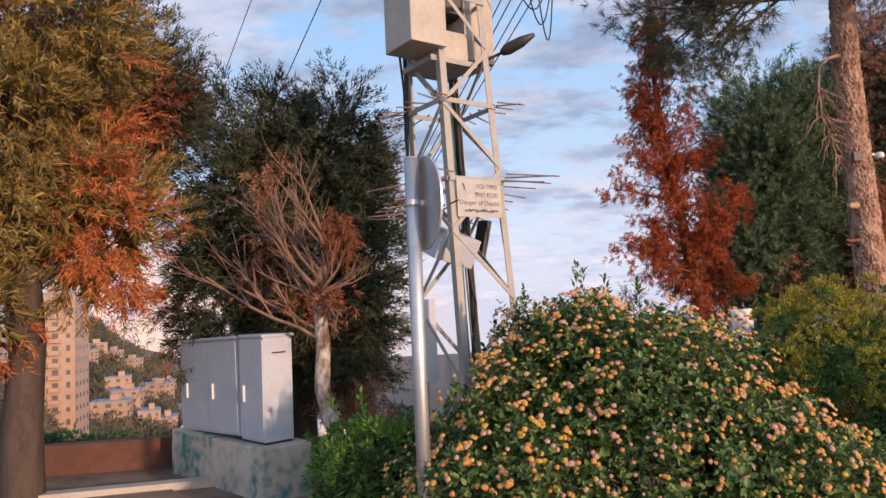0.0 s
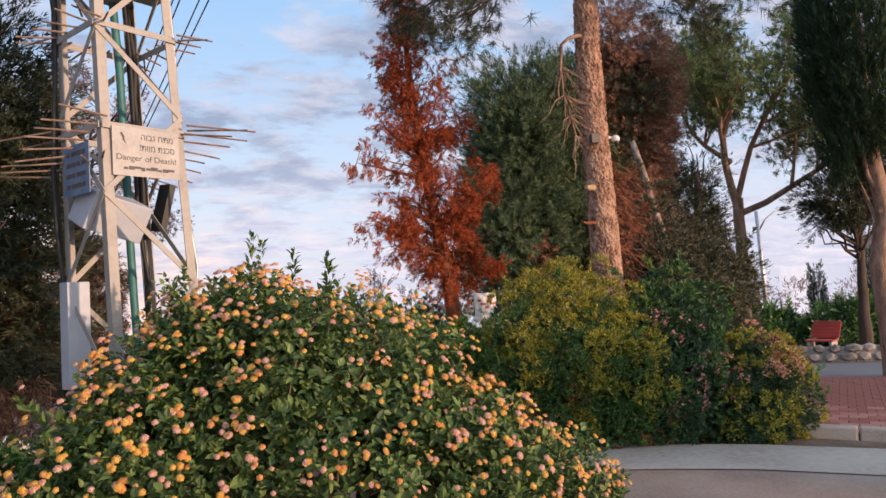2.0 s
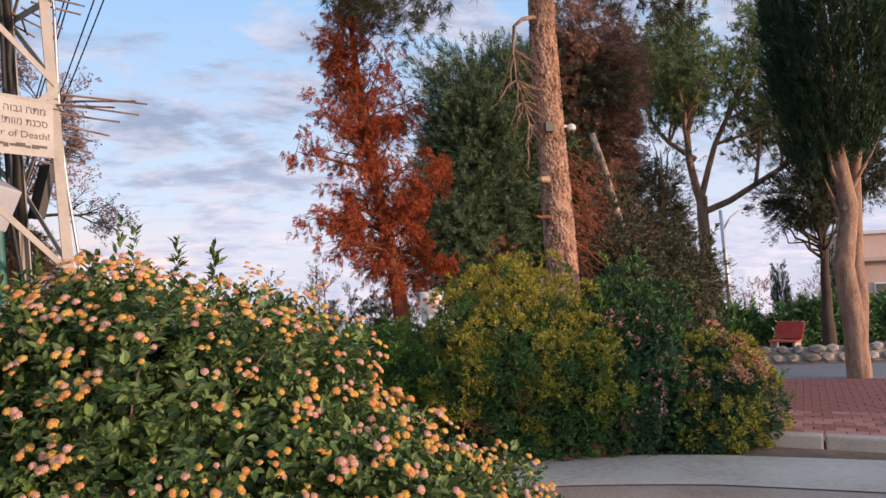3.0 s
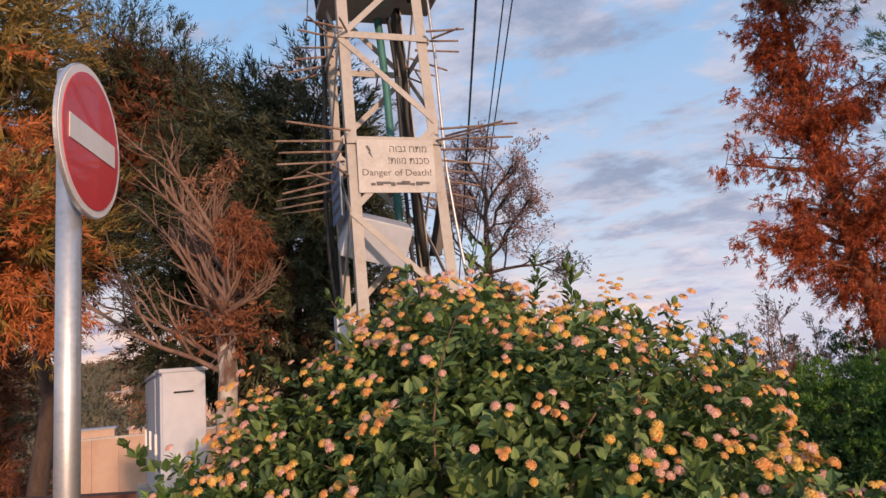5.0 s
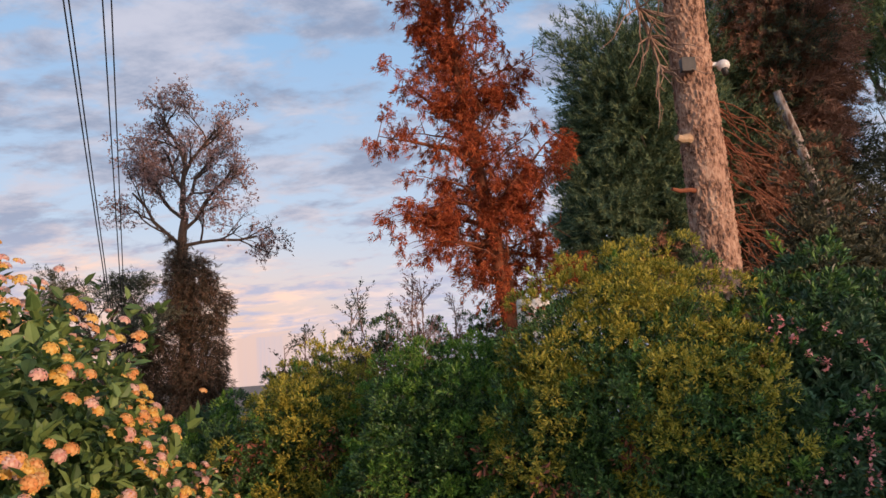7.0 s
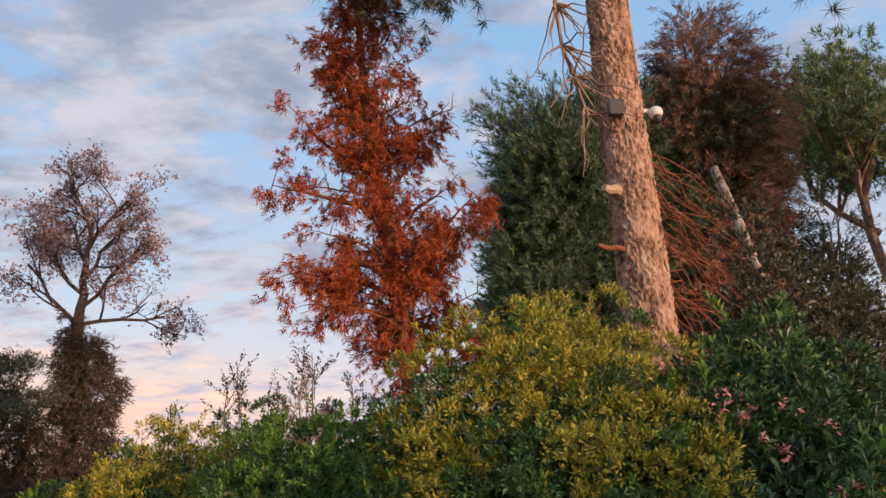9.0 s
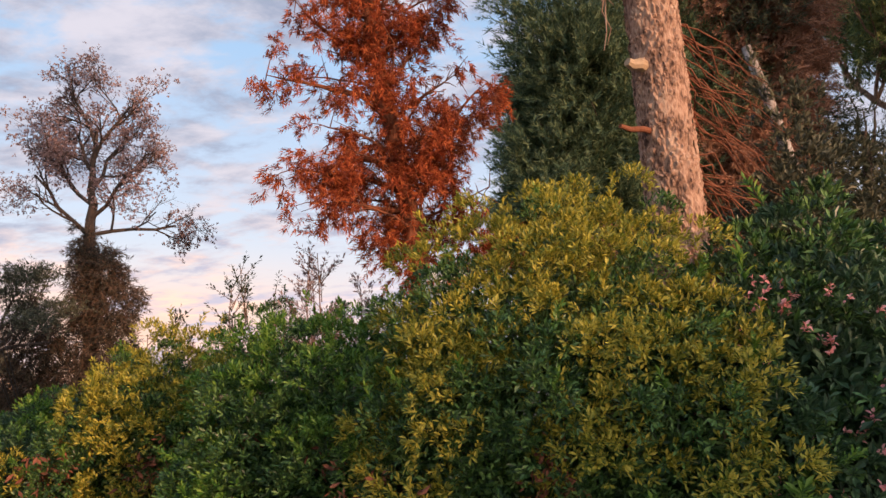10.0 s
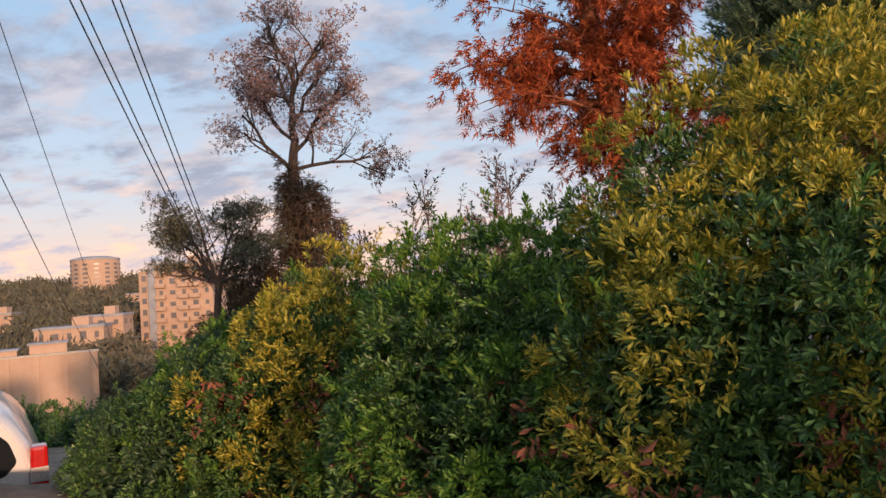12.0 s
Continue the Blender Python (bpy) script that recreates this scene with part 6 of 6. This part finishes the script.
def paper_litter():
    bm = bmesh.new()
    bmesh.ops.create_icosphere(bm, subdivisions=3, radius=0.075)
    for v in bm.verts:
        k = 1 + 0.55 * noise.noise(v.co * 22) + 0.3 * noise.noise(v.co * 55)
        v.co = Vector((v.co.x * 1.2 * k, v.co.y * k, max(v.co.z * 0.6 * k, -0.02)))
    t = tagged(part("paper_litter", bm, M["white_plastic"]), "crumpled white paper lying on the verge", "litter")
    t.location = (-1.02, 5.91, float(gz(-1.02, 5.91)) + 0.035)


paper_litter()

# ---- van ----


def plate(outline, y, thick, soft):
    """A flat panel in the x, z plane with softened corners."""
    bm = bmesh.new()
    front = [bm.verts.new((x, y, z)) for x, z in outline]
    back = [bm.verts.new((x, y + thick, z)) for x, z in outline]
    bm.faces.new(front)
    bm.faces.new(back[::-1])
    k = len(outline)
    sides = [bm.faces.new((front[i], back[i], back[(i + 1) % k], front[(i + 1) % k])) for i in range(k)]
    corners = [e for e in bm.edges if abs(e.verts[0].co.y - e.verts[1].co.y) > thick / 2]
    bmesh.ops.bevel(bm, geom=corners, offset=soft, segments=4, affect="EDGES", profile=0.5)
    bmesh.ops.recalc_face_normals(bm, faces=bm.faces)
    return bm


def rounded_pane(sx):
    return plate([(sx * 0.08, 1.16), (sx * 0.56, 1.13), (sx * 0.66, 1.24), (sx * 0.60, 1.42), (sx * 0.48, 1.54), (sx * 0.08, 1.56)], -0.036, 0.012, 0.035)


def rear_panel(sx):
    return plate([(sx * 0.006, 0.48), (sx * 0.74, 0.48), (sx * 0.74, 1.12), (sx * 0.66, 1.40), (sx * 0.54, 1.60), (sx * 0.006, 1.62)], -0.026, 0.05, 0.03)



def van():
    rear_right = Vector((-1.30, 10.3, 0))
    head = -43.0                                    # degrees from the y axis, to the left
    fwd = Vector((math.sin(radians(head)), math.cos(radians(head)), 0))
    left = Vector((-fwd.y, fwd.x, 0))
    g = -1.72
    org = rear_right + left * 0.90
    t = base("delivery_van", org.x, org.y, g, "white parked delivery van seen from behind", "van")
    t.matrix_basis = Matrix.Translation((org.x, org.y, g)) @ pose(0, 0, 0, 0, 0, -head)
    bm = bmesh.new()
    rings = []
    for y, top, wide, low in ((0.0, 1.62, 0.80, 0.55), (0.04, 1.70, 0.86, 0.40), (0.25, 1.75, 0.90, 0.32), (1.2, 1.73, 0.92, 0.28), (2.6, 1.68, 0.92, 0.28), (3.1, 1.60, 0.90, 0.28), (3.6, 1.18, 0.88, 0.28), (4.2, 1.02, 0.84, 0.3), (4.4, 0.85, 0.76, 0.4)):
        ring = []
        for k in range(28):
            a = 2 * math.pi * k / 28
            cx, cz = math.cos(a), math.sin(a)
            e = 0.42
            sx = math.copysign(abs(cx) ** e, cx)
            sz = math.copysign(abs(cz) ** e, cz)
            zz = (top + low) / 2 + (top - low) / 2 * sz
            tumble = 1 - 0.34 * max(0, (zz - 0.95) / 0.85) ** 1.25
            ring.append(bm.verts.new((sx * wide * tumble, y, zz)))
        rings.append(ring)
    for a, b in zip(rings, rings[1:]):
        for k in range(28):
            bm.faces.new((a[k], a[(k + 1) % 28], b[(k + 1) % 28], b[k]))
    bm.faces.new(rings[0])
    bm.faces.new(rings[-1][::-1])
    bmesh.ops.recalc_face_normals(bm, faces=bm.faces)
    part("body", bm, M["white_paint"], t, "glossy white bodywork", True)
    for sx in (-1, 1):
        door = part("rear_door", rear_panel(sx), M["white_paint"], t)
        part("rear_window", rounded_pane(sx), M["dark_glass"], door, "dark tinted window")
        light = part("tail_light", block((0.14, 0.20, 0.56), (sx * 0.82, 0.0, 1.08), 0.03), M["lamp_red"], t, "red tail light with a clear band")
        part("clear_band", block((0.144, 0.204, 0.13), (sx * 0.82, -0.002, 1.12), 0.01), M["lamp_clear"], light, "clear reversing lamp")
    for k in range(6):
        part("badge_bar", block((0.035, 0.004, 0.026), (0.36 + 0.05 * k, -0.030, 1.02)), M["galv"], t)
    part("bumper", block((1.72, 0.16, 0.24), (0, -0.03, 0.48), 0.04), M["dark_plastic"], t)
    part("number_plate", block((0.44, 0.012, 0.11), (-0.12, -0.036, 0.78), 0.003), M["lamp_clear"], t)
    for sx in (-1, 1):
        for y in (0.8, 3.55):
            wh = part("wheel", capped([(sx * 0.70, y, 0.32), (sx * 0.90, y, 0.32)], [0.32, 0.32], 28), M["tyre"], t, "black tyre", True)
            part("rim", capped([(sx * 0.895, y, 0.32), (sx * 0.912, y, 0.32)], [0.2, 0.17], 20), M["galv"], wh)


van()

# ---- the far side of the valley ----


def polar(az, dist):
    return np.array([3.4 + dist * math.sin(radians(az)), 4.7 + dist * math.cos(radians(az))])


def far_block(az, dist, wide, deep, high, z1, floors, cols, turn, label, mat="block", balconies=False, name="apartment_building"):
    """A far building: its body goes down into the slope, its storeys fill the top part of that height."""
    c = polar(az, dist)
    z0 = float(gz(c[0], c[1])) - 1.5
    t = base(name, c[0], c[1], z0, label, "building", "houses on the far slope" if name == "hillside_house" else "")
    t.matrix_basis = pose(c[0], c[1], z0, 0, 0, turn)
    h = z1 - z0
    part("wall", block((wide, deep, h), (0, 0, h / 2)), M[mat], t)
    part("roof", block((wide + 0.4, deep + 0.4, 0.5), (0, 0, h + 0.2)), M["roof_grey"], t)
    part("roof_hut", block((wide * 0.25, deep * 0.4, 2.0), (wide * 0.12, 0, h + 1.2)), M[mat], t)
    fh = high / floors
    for k in range(floors):
        z = h - high + fh * k
        for q in range(cols):
            x = -wide / 2 + wide * (q + 0.5) / cols
            tall = fh * (0.36 if (q + k) % 3 else 0.48)
            part("window", block((wide / cols * (0.30 + 0.16 * (q % 2)), 0.16, tall), (x, -deep / 2 - 0.03, z + fh * 0.55)), M["window"], t)
            if balconies and q % 3 != 1:
                part("balcony", block((wide / cols * 0.9, 1.2, fh * 0.36), (x, -deep / 2 - 0.6, z + fh * 0.18)), M[mat], t)
        side = max(1, int(deep / wide * cols))
        for q in range(side):
            y = -deep / 2 + deep * (q + 0.5) / side
            for sx in (-1, 1):
                part("window", block((0.16, deep / side * 0.36, fh * 0.36), (sx * (wide / 2 + 0.03), y, z + fh * 0.55)), M["window"], t)
    return t


high_block = far_block(-30.4, 200, 14.5, 12, 38, 9.2, 13, 5, 12, "tall cream apartment block with balconies, lit by the low sun", balconies=True)
hb = -float(gz(*polar(-30.4, 200))) + 1.5
part("stair_shaft", block((1.8, 12.6, 9.8 + hb), (-8.1, 0, (9.8 + hb) / 2)), M["roof_grey"], high_block, "grey-blue stair shaft")
part("side_wing", block((2.6, 11.0, 7.8 + hb), (-10.3, 0, (7.8 + hb) / 2)), M["block"], high_block)
for k in range(11):
    part("window", block((1.1, 0.2, 1.4), (-10.3, -5.53, 6.0 + hb - 2.9 * k)), M["window"], high_block)
far_block(-38.4, 170, 13, 9, 3.4, -4.2, 1, 5, 25, "low pale building with a grey roof")
far_block(-36.3, 178, 9, 8, 3.0, -2.4, 1, 3, 20, "small pale house with a flat roof", name="hillside_house")
far_block(-42.8, 240, 9, 9, 4.0, -1.0, 2, 3, 20, "pale house half hidden by trees", name="hillside_house")
far_block(-33.9, 290, 9, 9, 4.0, 2.8, 2, 3, 15, "pale house high on the hillside", name="hillside_house")
for k in range(18):
    az, dist = -18.6 - 0.52 * k + 0.3 * math.sin(k * 5.1), 330 + 75 * math.sin(k * 2.4)
    spot = polar(az, dist)
    far_block(az, dist, 10 + 3 * math.sin(k * 1.7), 9, 7.5, float(gz(*spot)) + 7.5 + 1.5 * math.cos(k * 3.0), 3, 3, 10 + 16 * math.sin(k * 2.1), "pale terraced apartment house on the far slope", name="hillside_house")


def retaining_wall():
    """The long plain wall across the lane, with sheds along its top."""
    a, b = polar(-48.0, 106), polar(-37.0, 104)
    d = (b - a) / np.linalg.norm(b - a)
    g = float(gz(*((a + b) / 2))) - 2.0
    t = base("wall_valley", *((a + b) / 2), g, "long plain cream retaining wall across the valley", "wall", kind="structure", turn=math.degrees(math.atan2(d[1], d[0])))
    ln = float(np.linalg.norm(b - a))
    top = -5.5 - g
    part("wall_face", block((ln, 0.8, top), (0, 0, top / 2)), M["block"], t)
    for k in range(7):
        part("pilaster", block((0.5, 0.3, top), (-ln / 2 + 0.5 + (ln - 1) * k / 6, -0.52, top / 2)), M["block"], t)
    part("coping", block((ln + 0.3, 1.1, 0.25), (0, 0, top + 0.12)), M["concrete"], t)
    for k, (x, w, hh) in enumerate(((ln * 0.22, 4.2, 1.4), (-ln * 0.02, 2.8, 0.9), (-ln * 0.3, 5.0, 1.2))):
        shed = base("garden_shed", 0, 0, 0, "small flat-roofed pale shed on the retaining wall", "shed")
        shed.matrix_basis = t.matrix_basis @ pose(x, 2.2, top - 0.6)
        part("wall", block((w, 3.0, hh + 0.6), (0, 0, (hh + 0.6) / 2)), M["block"], shed)
        part("roof", block((w + 0.4, 3.4, 0.2), (0, 0, hh + 0.7)), M["roof_grey"], shed)


retaining_wall()


def round_tower():
    c = polar(-36.9, 480)
    z0, z1 = 6.0, 20.0
    t = base("apartment_tower", c[0], c[1], z0, "rounded cream apartment tower on the far ridge", "building")
    part("wall", capped([(0, 0, 0), (0, 0, z1)], [13.6, 13.6], 28), M["block"], t)
    part("roof", capped([(0, 0, z1), (0, 0, z1 + 1.0), (0, 0, z1 + 2.2)], [14.0, 13.6, 8.0], 28), M["roof_grey"], t)
    for k in range(7):
        for q in range(14):
            a = 2 * math.pi * q / 14
            part("window", block((2.6, 0.5, 1.2), m=Matrix.Translation((13.6 * math.cos(a), 13.6 * math.sin(a), 1.6 + 2.6 * k)) @ pose(0, 0, 0, 0, 0, math.degrees(a) + 90)), M["window"], t)


round_tower()


def hillside_woods():
    r = np.random.default_rng(19)
    pts = []
    # az, distance, half width and the lowest wall height that stays clear of the trees before it
    clear = [(-38.4, 170, 2.4, -6.4), (-36.3, 178, 1.6, -4.4), (-42.8, 240, 1.2, -4.0), (-33.9, 290, 1.0, -0.5), (-36.9, 480, 1.8, 11.0), (-30.6, 200, 4.0, -8.0)]
    while len(pts) < 2600:
        az, dist = r.uniform(-62, -17), 112 + 480 * r.random() ** 1.3
        c = polar(az, dist)
        z, sz = float(gz(c[0], c[1])), (1.9 + dist / 210) * (0.6 + 0.6 * r.random())
        if any(abs(az - a) < wide and dist < far + 3 and (z + 2.2 * sz - 0.9) / dist > (low - 0.9) / far for a, far, wide, low in clear):
            continue
        pts.append((c[0], c[1], z, sz))
    pts = np.array(pts)
    o = (float(pts[:, 0].mean()), float(pts[:, 1].mean()), -20.0)
    t = base("hillside_woods", *o, "woods covering the far hillside", "woods", kind="stuff")
    lots = []
    for x, y, z, sz in pts:
        n = 16
        q = unit(r.normal(size=(n, 3)))
        q[:, 2] = np.abs(q[:, 2])
        p = np.array([x, y, z + sz * 0.6]) + q * np.array([sz * 1.1, sz * 1.1, sz * 1.2]) * (0.7 + 0.4 * r.random((n, 1)))
        lots.append((p, q, sz))
    P = np.concatenate([a[0] for a in lots])
    D = np.concatenate([a[1] for a in lots])
    S = np.concatenate([np.full(16, a[2]) for a in lots])
    P4, D4, S4 = np.repeat(P, 6, 0), np.repeat(D, 6, 0) + rng.normal(size=(len(P) * 6, 3)) * 0.7, np.repeat(S, 6)
    P4 = P4 + rng.normal(size=P4.shape) * S4[:, None] * 0.25
    leafy(t, o, scatter(PLUME, P4, D4, rng.normal(size=P4.shape), S4 * 0.62), M["far_wood"], "crowns")


hillside_woods()

# ---- paving stones, last because there are many ----


def pavers():
    bed = bpy.data.objects["pavement"]
    bm = block((0.195, 0.195, 0.05), (0, 0, 0), 0.008)
    me = bpy.data.meshes.new("paver")
    bm.to_mesh(me)
    bm.free()
    me.materials.append(M["paver"])
    spots = []
    for i in range(-8, 60):
        for j in range(27):
            c = KO + KT * (0.2 * i + 0.1 * (j % 2)) + KN * (0.2 + 0.2 * j)
            spots.append((float(c[0]), float(c[1])))
    spots.sort(key=lambda s: (s[0] - 1.5) ** 2 + (s[1] - 1.5) ** 2)
    far_v, far_f = [], []
    for k, (x, y) in enumerate(spots):
        z = float(gz(x, y)) + 0.03
        if k < 300:
            ob = new("paver", me)
            ob.parent = bed
            ob.matrix_basis = pose(x, y, z + 0.002 * math.sin(k * 7.1), 0.4 * math.sin(k * 3.3), 0.4 * math.cos(k * 1.7), KERB_TURN)
        else:
            o = len(far_v)
            for wide, lift in ((0.096, 0.055 + 0.002 * math.sin(k * 7.1)), (0.099, 0.02)):
                for a, b in ((-1, -1), (1, -1), (1, 1), (-1, 1)):
                    q = (KT * a + KN * b) * wide
                    far_v.append((x + q[0], y + q[1], float(gz(x, y)) + lift))
            far_f += [(o, o + 1, o + 2, o + 3), (o, o + 4, o + 5, o + 1), (o + 1, o + 5, o + 6, o + 2), (o + 2, o + 6, o + 7, o + 3), (o + 3, o + 7, o + 4, o)]
    ob = raw("pavers_far", np.array(far_v), [np.array(far_f)], M["paver"], bed, "red paving stones")
    tagged(ob, kind="stuff")


pavers()
